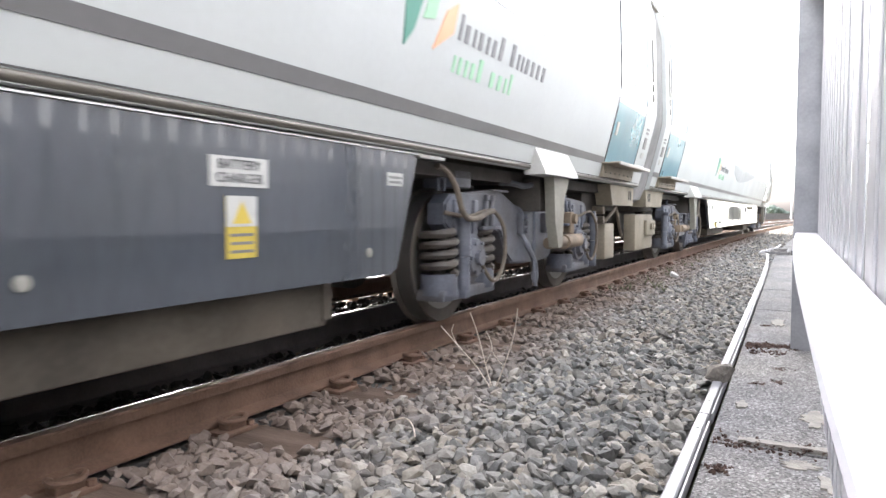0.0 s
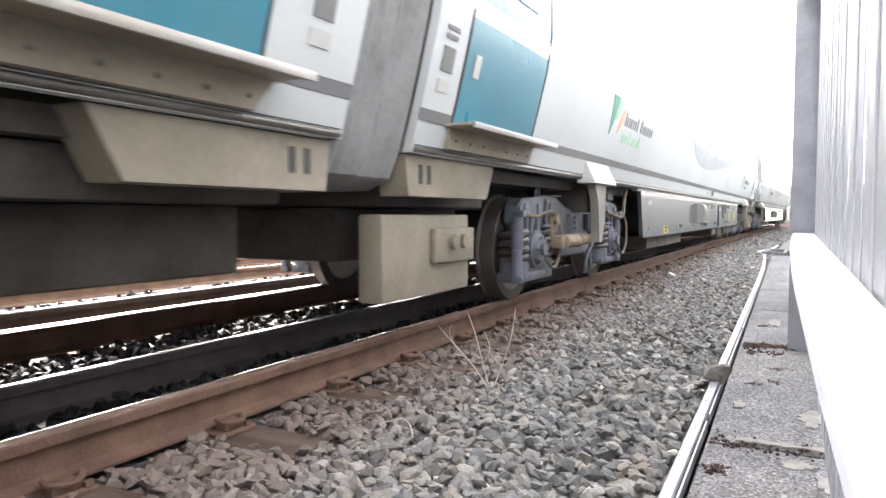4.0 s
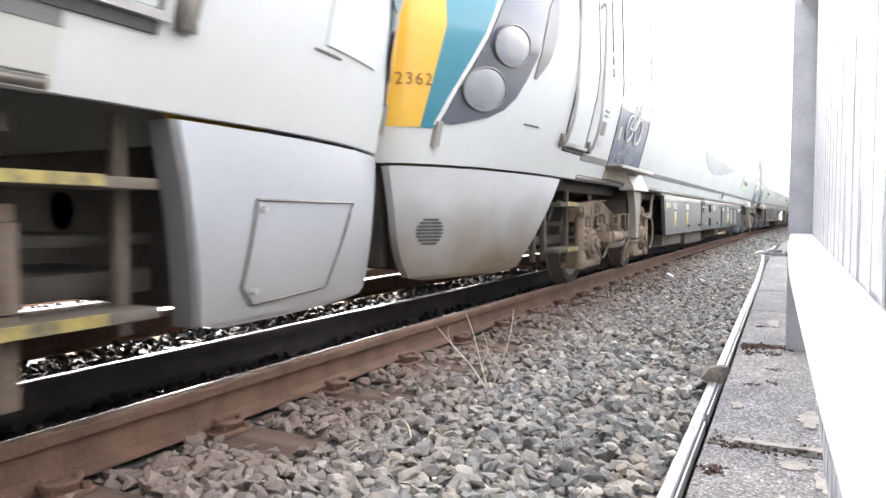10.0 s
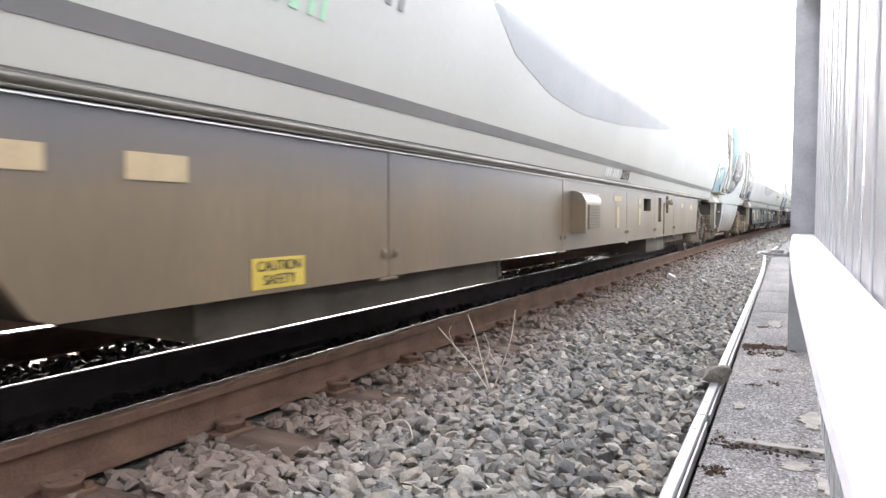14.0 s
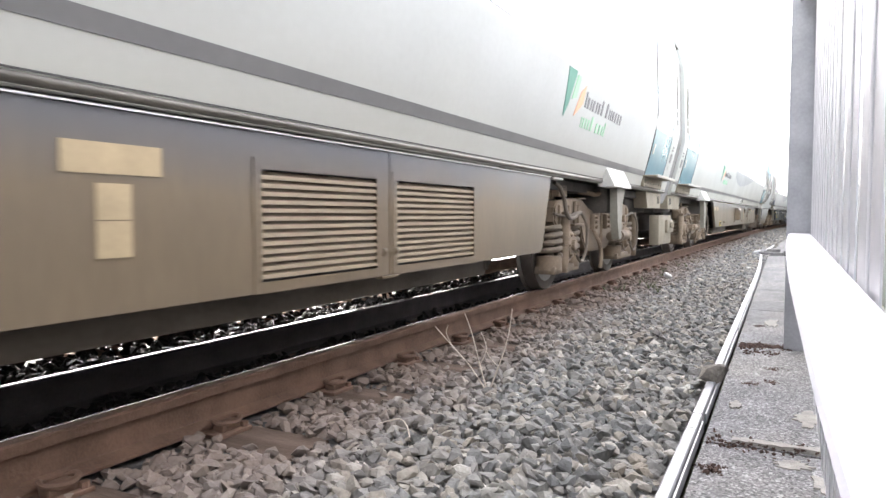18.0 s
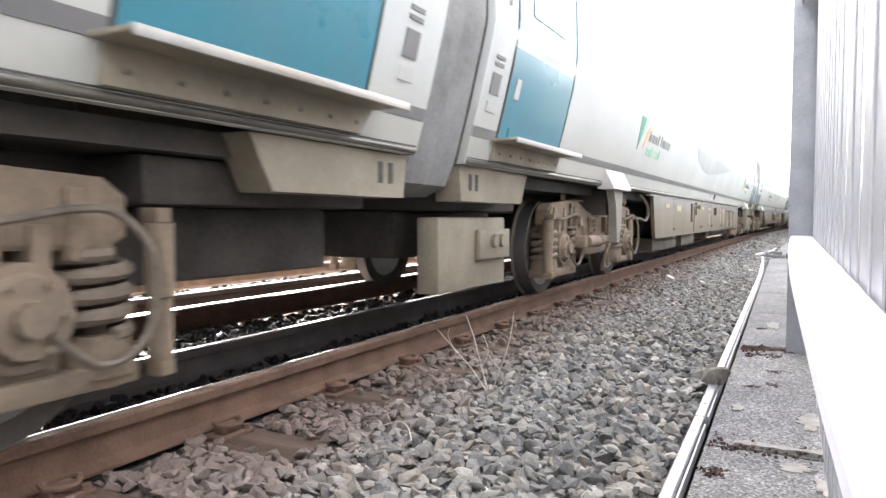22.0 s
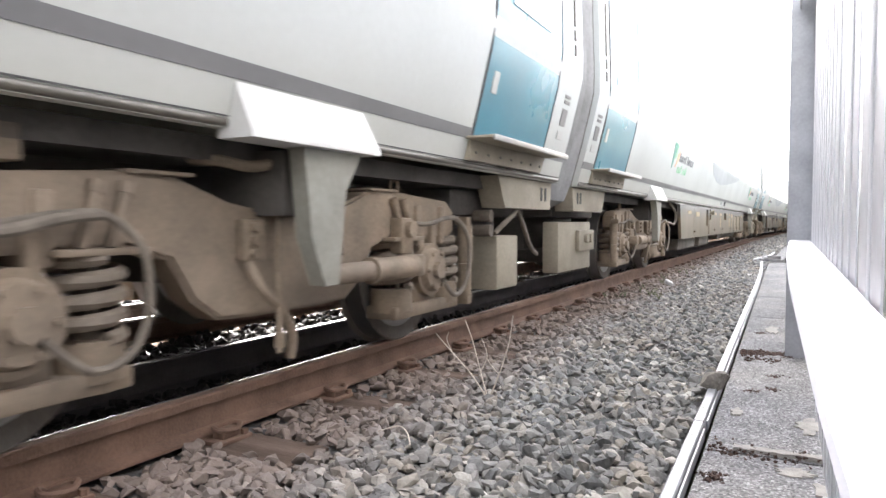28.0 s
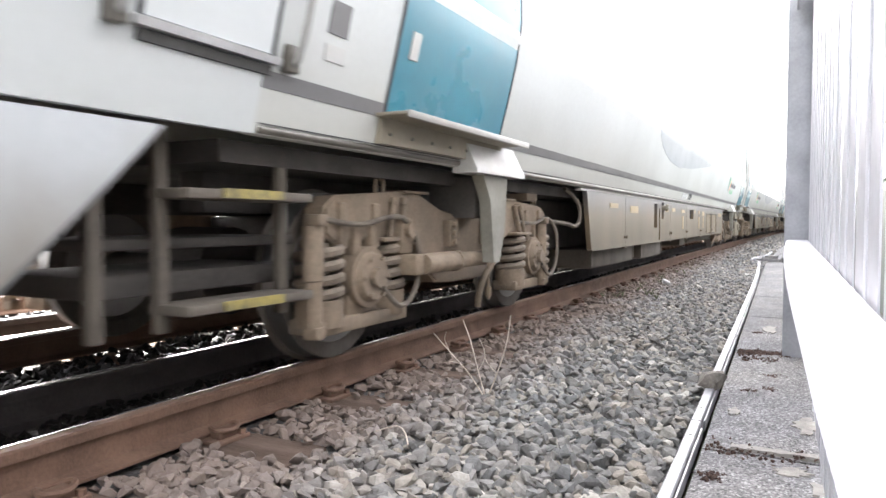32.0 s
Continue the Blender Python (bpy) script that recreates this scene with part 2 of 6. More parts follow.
M["stone"] = mat("crushed_limestone", (0.30, 0.292, 0.273), 0.9, 0, 0.3, 14, 90, 0.4, island=0.5, dirt=0.35, dirt_col=(0.25, 0.205, 0.165))
# every stone takes its own tone from a short range of greys and buffs
nt = M["stone"].node_tree
hv = next(n for n in nt.nodes if n.type == "HUE_SAT")
geo = next(n for n in nt.nodes if n.type == "NEW_GEOMETRY")
tone = nt.nodes.new("ShaderNodeValToRGB")
for k, (pos, c) in enumerate(((0.0, (0.5, 0.52, 0.54)), (1.0, (2.0, 1.95, 1.85)), (0.35, (0.9, 0.92, 0.93)), (0.62, (1.04, 1.03, 1.0)), (0.82, (1.18, 1.10, 0.98)), (0.93, (1.28, 1.26, 1.2)))):
    e = tone.color_ramp.elements[k] if k < 2 else tone.color_ramp.elements.new(pos)
    e.position, e.color = pos, (*c, 1)
nt.links.new(geo.outputs["Random Per Island"], tone.inputs["Fac"])
mul = nt.nodes.new("ShaderNodeMix")
mul.data_type, mul.blend_type = "RGBA", "MULTIPLY"
mul.inputs["Factor"].default_value = 1.0
src = hv.inputs["Color"].links[0].from_socket
nt.links.new(src, mul.inputs[6])
nt.links.new(tone.outputs["Color"], mul.inputs[7])
# brake dust and rust beside the rail browns the stones there
tc, sep, dust = nt.nodes.new("ShaderNodeTexCoord"), nt.nodes.new("ShaderNodeSeparateXYZ"), nt.nodes.new("ShaderNodeMapRange")
nz, jit, rust = nt.nodes.new("ShaderNodeTexNoise"), nt.nodes.new("ShaderNodeMath"), nt.nodes.new("ShaderNodeMix")
nz.inputs["Scale"].default_value = 2.5
nt.links.new(tc.outputs["Object"], sep.inputs[0])
nt.links.new(tc.outputs["Object"], nz.inputs["Vector"])
jit.operation = "MULTIPLY_ADD"
jit.inputs[1].default_value = 0.7
nt.links.new(nz.outputs["Fac"], jit.inputs[0])
nt.links.new(sep.outputs["X"], jit.inputs[2])
dust.inputs["From Min"].default_value, dust.inputs["From Max"].default_value = -0.8, -1.35
dust.inputs["To Max"].default_value = 0.75
nt.links.new(jit.outputs[0], dust.inputs["Value"])
rust.data_type = "RGBA"
nt.links.new(dust.outputs[0], rust.inputs["Factor"])
nt.links.new(mul.outputs[2], rust.inputs[6])
rust.inputs[7].default_value = (0.19, 0.132, 0.10, 1)
nt.links.new(rust.outputs[2], nt.nodes["Principled BSDF"].inputs["Base Color"])
# near-black: shade under the train is put into the oil-stained stones' colour
M["oily"] = mat("oily_shaded_ballast", (0.026, 0.023, 0.021), 0.6, 0, 0.5, 14, 90, 0.3, spec=0.14, island=0.6, spread=0.25)
M["concrete"] = mat("weathered_concrete_slab", (0.245, 0.24, 0.24), 0.95, 0, 0.35, 9, 110, 0.8, col2=(0.16, 0.155, 0.155), dirt=0.6, dirt_col=(0.33, 0.31, 0.28))
# exposed aggregate: dark and pale grains in the worn cement
nt = M["concrete"].node_tree
bs = nt.nodes["Principled BSDF"]
src = bs.inputs["Base Color"].links[0].from_socket
tc, vor, grain, mul = nt.nodes.new("ShaderNodeTexCoord"), nt.nodes.new("ShaderNodeTexVoronoi"), nt.nodes.new("ShaderNodeValToRGB"), nt.nodes.new("ShaderNodeMix")
vor.inputs["Scale"].default_value = 130
nt.links.new(tc.outputs["Object"], vor.inputs["Vector"])
nt.links.new(vor.outputs["Color"], grain.inputs["Fac"])
for k, (pos, c) in enumerate(((0.1, 0.35), (0.9, 2.0), (0.35, 0.75), (0.65, 1.05))):
    e = grain.color_ramp.elements[k] if k < 2 else grain.color_ramp.elements.new(pos)
    e.position, e.color = pos, (c, c, c, 1)
mul.data_type, mul.blend_type = "RGBA", "MULTIPLY"
mul.inputs["Factor"].default_value = 1.0
nt.links.new(src, mul.inputs[6])
nt.links.new(grain.outputs["Color"], mul.inputs[7])
nt.links.new(mul.outputs[2], bs.inputs["Base Color"])
M["galv"] = mat("galvanised_steel", (0.50, 0.50, 0.52), 0.45, 0.12, 0.10, 9, 70, 0.04, dirt=0.25, dirt_col=(0.36, 0.36, 0.37))
M["galv_rail"] = mat("smooth_galvanised_angle", (0.42, 0.42, 0.44), 0.4, 0.12, 0.06, 9, 70, 0.02)
# lighter copy of the galvanising: the folds' highlight is in the colour
M["galv_highlight"] = mat("bright_galvanised_fold", (0.66, 0.66, 0.68), 0.4, 0.12, 0.06, 9, 70, 0.02)
M["cement"] = mat("pale_cement_smear", (0.40, 0.375, 0.33), 0.95, 0, 0.25, 20, 120, 0.5, col2=(0.26, 0.245, 0.225))
M["galv_post"] = mat("weathered_galvanised_post", (0.42, 0.425, 0.44), 0.55, 0.2, 0.15, 7, 60, 0.06, dirt=0.3, dirt_col=(0.25, 0.24, 0.23))
M["conduit"] = mat("white_metal_trunking", (0.33, 0.335, 0.34), 0.45, 0.2, 0.12, 6, 60, 0.06, dirt=0.2, dirt_col=(0.35, 0.33, 0.30))
M["dry"] = mat("dry_weed_stem", (0.58, 0.50, 0.41), 0.9, 0, 0.15, 20, 80, 0.1)
M["grass"] = mat("pale_verge", (0.16, 0.17, 0.09), 0.95, 0, 0.4, 2, 20, 0.8)
M["haze"] = mat("distant_trees", (0.09, 0.12, 0.10), 0.95, 0, 0.4, 0.4, 3, 0.5)
M["wall"] = mat("dark_rendered_wall", (0.10, 0.10, 0.095), 0.9, 0, 0.3, 2, 30, 0.4)
M["wall_grey"] = mat("grey_rendered_wall", (0.15, 0.15, 0.145), 0.9, 0, 0.3, 2, 30, 0.4)
M["yard"] = mat("grey_yard_wall", (0.22, 0.235, 0.22), 0.9, 0, 0.12, 1, 20, 0.3)
M["buff"] = mat("buff_stone", (0.26, 0.235, 0.20), 0.9, 0, 0.3, 20, 90, 0.5)
M["moss"] = mat("dark_moss_and_grit", (0.10, 0.06, 0.045), 0.95, 0, 0.4, 30, 120, 0.6)

# ---- mesh helpers ----


def box(bm, x0, x1, y0, y1, z0, z1, bev=0.0):
    vs = [bm.verts.new(p) for p in ((x0, y0, z0), (x1, y0, z0), (x1, y1, z0), (x0, y1, z0), (x0, y0, z1), (x1, y0, z1), (x1, y1, z1), (x0, y1, z1))]
    fs = [bm.faces.new([vs[i] for i in f]) for f in ((3, 2, 1, 0), (4, 5, 6, 7), (0, 1, 5, 4), (1, 2, 6, 5), (2, 3, 7, 6), (3, 0, 4, 7))]
    if bev:
        bmesh.ops.bevel(bm, geom=list({e for f in fs for e in f.edges}), offset=bev, segments=2, affect="EDGES", profile=0.5)
    return vs


def cyl(bm, a, b, r, seg=12, r2=None, caps=True):
    a, b = Vector(a), Vector(b)
    q = (b - a).to_track_quat("Z", "Y")
    r2 = r if r2 is None else r2
    rings = []
    for p, rad in ((a, r), (b, r2)):
        rings.append([bm.verts.new(p + q @ Vector((rad * math.cos(k * math.tau / seg), rad * math.sin(k * math.tau / seg), 0))) for k in range(seg)])
    for k in range(seg):
        f = bm.faces.new((rings[0][k], rings[0][(k + 1) % seg], rings[1][(k + 1) % seg], rings[1][k]))
        f.smooth = True
    if caps:
        bm.faces.new(rings[0][::-1])
        bm.faces.new(rings[1])


def smooth_line(pts, n=6):
    pts = [Vector(p) for p in pts]
    out = []
    for i in range(len(pts) - 1):
        p0, p1, p2, p3 = pts[max(0, i - 1)], pts[i], pts[i + 1], pts[min(len(pts) - 1, i + 2)]
        for k in range(n):
            t = k / n
            out.append(0.5 * ((2 * p1) + (p2 - p0) * t + (2 * p0 - 5 * p1 + 4 * p2 - p3) * t * t + (3 * p1 - p0 - 3 * p2 + p3) * t ** 3))
    return out + [pts[-1]]


def tube(bm, pts, r, seg=8, soft=True, taper=1.0):
    pts = smooth_line(pts) if soft else [Vector(p) for p in pts]
    rings = []
    up = Vector((0.31, 0.17, 0.93))
    for i, p in enumerate(pts):
        d = (pts[min(i + 1, len(pts) - 1)] - pts[max(i - 1, 0)]).normalized()
        s = d.cross(up).normalized()
        u = s.cross(d)
        rad = r * (1 + (taper - 1) * i / max(1, len(pts) - 1))
        rings.append([bm.verts.new(p + rad * (s * math.cos(k * math.tau / seg) + u * math.sin(k * math.tau / seg))) for k in range(seg)])
    for a, b in zip(rings, rings[1:]):
        for k in range(seg):
            f = bm.faces.new((a[k], a[(k + 1) % seg], b[(k + 1) % seg], b[k]))
            f.smooth = True
    bm.faces.new(rings[0][::-1])
    bm.faces.new(rings[-1])


def prism(bm, poly, x0, x1):
    """Polygon in (y, z), from x0 to x1."""
    a = [bm.verts.new((x0, y, z)) for y, z in poly]
    b = [bm.verts.new((x1, y, z)) for y, z in poly]
    k = len(poly)
    bm.faces.new(a)
    bm.faces.new(b[::-1])
    for i in range(k):
        bm.faces.new((a[i], b[i], b[(i + 1) % k], a[(i + 1) % k]))
    bmesh.ops.recalc_face_normals(bm, faces=bm.faces)


def mesh_of(name, bm, material):
    bmesh.ops.recalc_face_normals(bm, faces=bm.faces)
    me = bpy.data.meshes.new(name)
    bm.to_mesh(me)
    bm.free()
    me.set_sharp_from_angle(angle=radians(35))
    me.materials.append(material)
    return me


def part(name, bm, material, parent, label=""):
    """One mesh object under a thing or a part."""
    me = bm if isinstance(bm, bpy.types.Mesh) else mesh_of(name, bm, material)
    ob = new(name, me)
    ob.parent = parent
    if label:
        tagged(ob, label)
    return ob


def thing(name, bm, material, label, category, group="", kind=""):
    ob = new(name, mesh_of(name, bm, material))
    return tagged(ob, label, category, group, kind)


def bm_of(*boxes, bev=0.0):
    bm = bmesh.new()
    for b in boxes:
        box(bm, *b, bev=bev)
    return bm


def wall_with_holes(y0, y1, z0, z1, x0, x1, holes):
    """A plate in the yz plane from x0 to x1 with square openings through it."""
    ys = sorted({y0, y1, *[min(max(v, y0), y1) for h in holes for v in h[:2]]})
    zs = sorted({z0, z1, *[min(max(v, z0), z1) for h in holes for v in h[2:]]})
    bm = bmesh.new()

    def solid(i, j):
        if not (0 <= i < len(ys) - 1 and 0 <= j < len(zs) - 1):
            return False
        cy, cz = (ys[i] + ys[i + 1]) / 2, (zs[j] + zs[j + 1]) / 2
        return not any(a < cy < b and c < cz < d for a, b, c, d in holes)

    def quad(*p):
        bm.faces.new([bm.verts.new(q) for q in p])
    for i in range(len(ys) - 1):
        for j in range(len(zs) - 1):
            if not solid(i, j):
                continue
            a, b, c, d = ys[i], ys[i + 1], zs[j], zs[j + 1]
            quad((x1, a, c), (x1, b, c), (x1, b, d), (x1, a, d))
            quad((x0, a, d), (x0, b, d), (x0, b, c), (x0, a, c))
            if not solid(i - 1, j):
                quad((x0, a, c), (x1, a, c), (x1, a, d), (x0, a, d))
            if not solid(i + 1, j):
                quad((x0, b, d), (x1, b, d), (x1, b, c), (x0, b, c))
            if not solid(i, j - 1):
                quad((x0, b, c), (x1, b, c), (x1, a, c), (x0, a, c))
            if not solid(i, j + 1):
                quad((x0, a, d), (x1, a, d), (x1, b, d), (x0, b, d))
    bmesh.ops.remove_doubles(bm, verts=bm.verts, dist=0.0005)
    return bm


def lettering(text, size, material, parent, m):
    cu = bpy.data.curves.new("lettering", "FONT")
    cu.body, cu.size, cu.extrude, cu.align_x, cu.align_y = text, size, 0.0015, "CENTER", "CENTER"
    cu.materials.append(material)
    ob = new("lettering", cu)
    ob.parent, ob.matrix_basis = parent, m
    return ob


# ---- plan of the line ----
RAIL_X, GAUGE, RADIUS, CANT = -2.077, 1.672, 1000.0, 0.053
TRACK_X = RAIL_X - GAUGE / 2
GROUND = -0.165


def bend(y):
    """Sideways shift of the line, which curves gently to the right ahead of the camera."""
    return y * y / (2 * RADIUS) if y > 0 else 0.0


def sweep(bm, section, y0, y1, step, x_of, z=0.0):
    """A closed section of (x, z) points carried along the line."""
    n = max(1, int((y1 - y0) / step))
    rings = []
    for i in range(n + 1):
        y = y0 + (y1 - y0) * i / n
        rings.append([bm.verts.new((x_of(y) + a, y, z + b)) for a, b in section])
    k = len(section)
    for r, q in zip(rings, rings[1:]):
        for i in range(k):
            bm.faces.new((r[i], r[(i + 1) % k], q[(i + 1) % k], q[i]))
    bm.faces.new(rings[0])
    bm.faces.new(rings[-1][::-1])

# ---- ground, track and fence ----
rng = random.Random(7)


def dip(x, y):
    """Height of the ballast: fairly level, uneven, a little lower away from the sleepers."""
    return GROUND - 0.012 + 0.018 * noise.noise((x * 1.3, y * 1.3, 0.0)) + 0.010 * noise.noise((x * 5, y * 5, 3.0))


def make_ground():
    bm = bmesh.new()
    bmesh.ops.create_grid(bm, x_segments=60, y_segments=60, size=1500)
    for v in bm.verts:
        v.co.z = -0.42
    thing("ground", bm, M["grass"], "flat pale verge beyond the railway line", "ground", kind="structure")
    bm = bmesh.new()
    xs = [-14, -10, -8.4, -7.8, -6.5, -5.5, -4.8, -4.2, -3.6, -3.0, -2.5, -2.1, -1.8, -1.5, -1.2, -0.9, -0.6, -0.33]
    ys = [-150, -60, -20, -6, -2] + [0.4 * i for i in range(0, 40)] + [16 + 2 * i for i in range(0, 40)] + [100 + 10 * i for i in range(16)]
    grid = []
    for y in ys:
        row = []
        for x in xs:
            z = dip(x, y) - 0.012 if x > -9 else -0.40
            xx = x + bend(y) * (1 if x < -0.5 or y > 16 else 0)
            row.append(bm.verts.new((xx, y, z)))
        grid.append(row)
    for a, b in zip(grid, grid[1:]):
        for i in range(len(xs) - 1):
            bm.faces.new((a[i], a[i + 1], b[i + 1], b[i]))
    # under the train the bed takes the same colour with shade in it
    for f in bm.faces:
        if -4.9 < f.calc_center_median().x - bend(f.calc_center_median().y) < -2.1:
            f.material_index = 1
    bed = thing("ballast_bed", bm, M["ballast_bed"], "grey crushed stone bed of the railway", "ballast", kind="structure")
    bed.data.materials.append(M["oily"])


def ico(level=1):
    bm = bmesh.new()
    bmesh.ops.create_icosphere(bm, subdivisions=level, radius=1)
    v = np.array([x.co[:] for x in bm.verts])
    f = np.array([[q.index for q in g.verts] for g in bm.faces])
    bm.free()
    return v, f


def stones(name, label, spots, material, points=13):
    """Many angular broken stones in one mesh. spots: x, y, z, size."""
    r = np.random.RandomState(5)
    kinds = []
    for k in range(48):
        n = r.randn(points + k % 4, 3)
        n /= np.linalg.norm(n, axis=1)[:, None]
        n *= (0.74 + 0.34 * r.rand(len(n), 1)) * np.array([1.12, 0.66 + 0.36 * r.rand(), 0.46 + 0.34 * r.rand()])
        bm = bmesh.new()
        for p in n:
            bm.verts.new(p)
        hull = bmesh.ops.convex_hull(bm, input=bm.verts[:])
        bmesh.ops.delete(bm, geom=[q for q in hull["geom_interior"] if isinstance(q, bmesh.types.BMVert)], context="VERTS")
        bm.verts.index_update()
        kinds.append((np.array([v.co[:] for v in bm.verts]), np.array([[v.index for v in f.verts] for f in bm.faces])))
        bm.free()
    vs, fs, count = [], [], 0
    for i, (x, y, z, size) in enumerate(spots):
        v0, f0 = kinds[r.randint(len(kinds))]
        q = Euler((r.rand() * 1.4 - 0.7, r.rand() * 1.4 - 0.7, r.rand() * 6.28)).to_matrix()
        vs.append((v0 * size) @ np.array(q).T + np.array([x, y, z]))
        fs.append(f0 + count)
        count += len(v0)
    me = bpy.data.meshes.new(name)
    me.from_pydata(np.concatenate(vs).tolist(), [], np.concatenate(fs).tolist())
    me.materials.append(material)
    return tagged(new(name, me), label, "ballast", kind="stuff")


SLEEPER_PITCH, SLEEPER_0 = 0.70, 1.98


def near_sleeper(y):
    k = (y - SLEEPER_0) / SLEEPER_PITCH
    return abs(k - round(k)) * SLEEPER_PITCH < 0.13


def make_ballast():
    spots = []
    for i in range(21000):           # between the near rail and the slab
        y = 0.7 + 11.5 * rng.random() ** 1.25
        x = rng.uniform(-1.985, -0.345 - 0.012 * y)
        if near_sleeper(y) and x < -1.53 and rng.random() < 0.93:
            continue
        if x < -1.86 and rng.random() < 0.4:
            continue
        size = rng.uniform(0.026, 0.046) * (0.66 if rng.random() < 0.45 else 1)
        spots.append((x + bend(y), y, dip(x, y) + rng.uniform(-0.022, 0.026), size))
    stones("ballast_stones", "grey and buff crushed limestone ballast stones beside the rail", spots, M["stone"])
    spots = []
    for i in range(9000):           # farther away
        y = 12 + 46 * rng.random() ** 1.4
        x = rng.uniform(-1.98, -0.55)
        spots.append((x + bend(y), y, dip(x, y) + rng.uniform(-0.01, 0.028), rng.uniform(0.034, 0.066)))
    stones("ballast_stones", "grey crushed stone ballast farther along the line", spots, M["stone"], 10)
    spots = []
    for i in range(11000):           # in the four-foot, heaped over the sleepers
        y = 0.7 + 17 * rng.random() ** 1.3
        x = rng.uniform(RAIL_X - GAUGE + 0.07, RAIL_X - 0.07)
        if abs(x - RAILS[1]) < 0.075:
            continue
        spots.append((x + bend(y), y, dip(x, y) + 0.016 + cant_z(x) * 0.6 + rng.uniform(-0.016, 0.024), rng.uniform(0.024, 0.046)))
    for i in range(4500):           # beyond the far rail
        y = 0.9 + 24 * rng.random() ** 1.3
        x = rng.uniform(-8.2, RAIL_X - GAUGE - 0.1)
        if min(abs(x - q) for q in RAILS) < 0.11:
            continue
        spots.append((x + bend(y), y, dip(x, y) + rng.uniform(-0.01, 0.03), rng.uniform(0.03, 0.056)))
    stones("ballast_stones", "oil-stained ballast stones between the rails, coloured dark for shade", spots, M["oily"], 10)


def cant_z(x):
    return CANT * (RAIL_X - x) / GAUGE if x > -5 else 0.0


RAILS = (RAIL_X, RAIL_X - 0.62, RAIL_X - GAUGE, RAIL_X - GAUGE - 0.60, -6.35, -8.02)
RAIL_SECTION = [(-0.070, -0.160), (0.070, -0.160), (0.070, -0.150), (0.014, -0.132), (0.009, -0.060), (0.012, -0.046), (0.035, -0.040), (0.035, -0.008), (0.028, -0.001),
                (-0.028, -0.001), (-0.035, -0.008), (-0.035, -0.040), (-0.012, -0.046), (-0.009, -0.060), (-0.014, -0.132), (-0.070, -0.150)]


def make_track():
    names = ("rusty brown running rail beside the ballast shoulder", "black guard rail between the running rails", "far running rail under the train",
             "far guard rail beyond the running rail", "rusty orange rail of the next track", "rusty far rail of the next track")
    for i, x in enumerate(RAILS):
        bm = bmesh.new()
        sweep(bm, RAIL_SECTION, -140, 0, 20, lambda y: x + bend(y), cant_z(x))
        sweep(bm, RAIL_SECTION, 0, 220, 2.0, lambda y: x + bend(y), cant_z(x))
        rail = thing("rail", bm, M["guard"] if i in (1, 3) else M["rail"], names[i], "rail", "rails of the line")
        bm = bmesh.new()
        top = [(-0.014, -0.003), (0.014, -0.003), (0.013, 0.0012), (-0.013, 0.0012)]
        if i == 0:
            top = [(-0.0335, -0.006), (-0.017, -0.003), (-0.018, 0.0010), (-0.028, 0.0010), (-0.0343, -0.004)]
        if i == 2:
            top = [(-0.033, -0.004), (0.033, -0.008), (0.033, -0.003), (0.026, 0.0015), (-0.026, 0.007), (-0.033, 0.004)]
        if i < 4:
            sweep(bm, top, -140, 0, 20, lambda y: x + bend(y), cant_z(x))
            sweep(bm, top, 0, 220, 2.0, lambda y: x + bend(y), cant_z(x))
            part("running_surface", bm, M["railhead"], rail, "polished bright running band")
    # sleepers with base plates and spring clips
    bm = bm_of((-3.1, 0.52, -0.125, 0.125, -0.15, 0.0), bev=0.012)
    me = mesh_of("timber", bm, M["sleeper"])
    bp = bmesh.new()
    box(bp, -0.17, 0.17, -0.085, 0.085, 0.0, 0.016, 0.004)
    for sx in (-1, 1):
        box(bp, sx * 0.115 - 0.03, sx * 0.115 + 0.03, -0.05, 0.05, 0.012, 0.05, 0.01)
    plate = mesh_of("base_plate", bp, M["rail"])
    bc = bmesh.new()
    tube(bc, [(0.055, 0.0, 0.03), (0.09, 0.05, 0.05), (0.13, 0.055, 0.055), (0.155, 0.01, 0.045), (0.13, -0.05, 0.05), (0.09, -0.045, 0.055), (0.075, -0.02, 0.04)], 0.011, 7)
    clip = mesh_of("spring_clip", bc, M["rail"])
    bs = bmesh.new()
    cyl(bs, (0.15, 0.06, 0.01), (0.15, 0.06, 0.035), 0.016, 6)
    screw = mesh_of("chair_screw", bs, M["rail"])
    for k in range(-6, 70):
        y = SLEEPER_0 + SLEEPER_PITCH * k + rng.uniform(-0.015, 0.015)
        s = new("sleeper", me)
        s.matrix_basis = pose(RAIL_X + bend(y), y, -0.176, 0, 1.0 * 0.0, -math.degrees(y / RADIUS) if y > 0 else 0)
        tagged(s, "weathered brown timber railway sleeper half buried in ballast", "sleeper", "sleepers of the track")
        if k < 40:
            for dx in (0.0, -GAUGE):
                b = part("base_plate", plate, None, s, "rusty steel base plate")
                b.location = (dx, 0, 0.0)
                c = part("spring_clip", clip, None, b)
                c2 = part("spring_clip", clip, None, b)
                c2.rotation_euler = (0, 0, math.pi)
                part("chair_screw", screw, None, b)


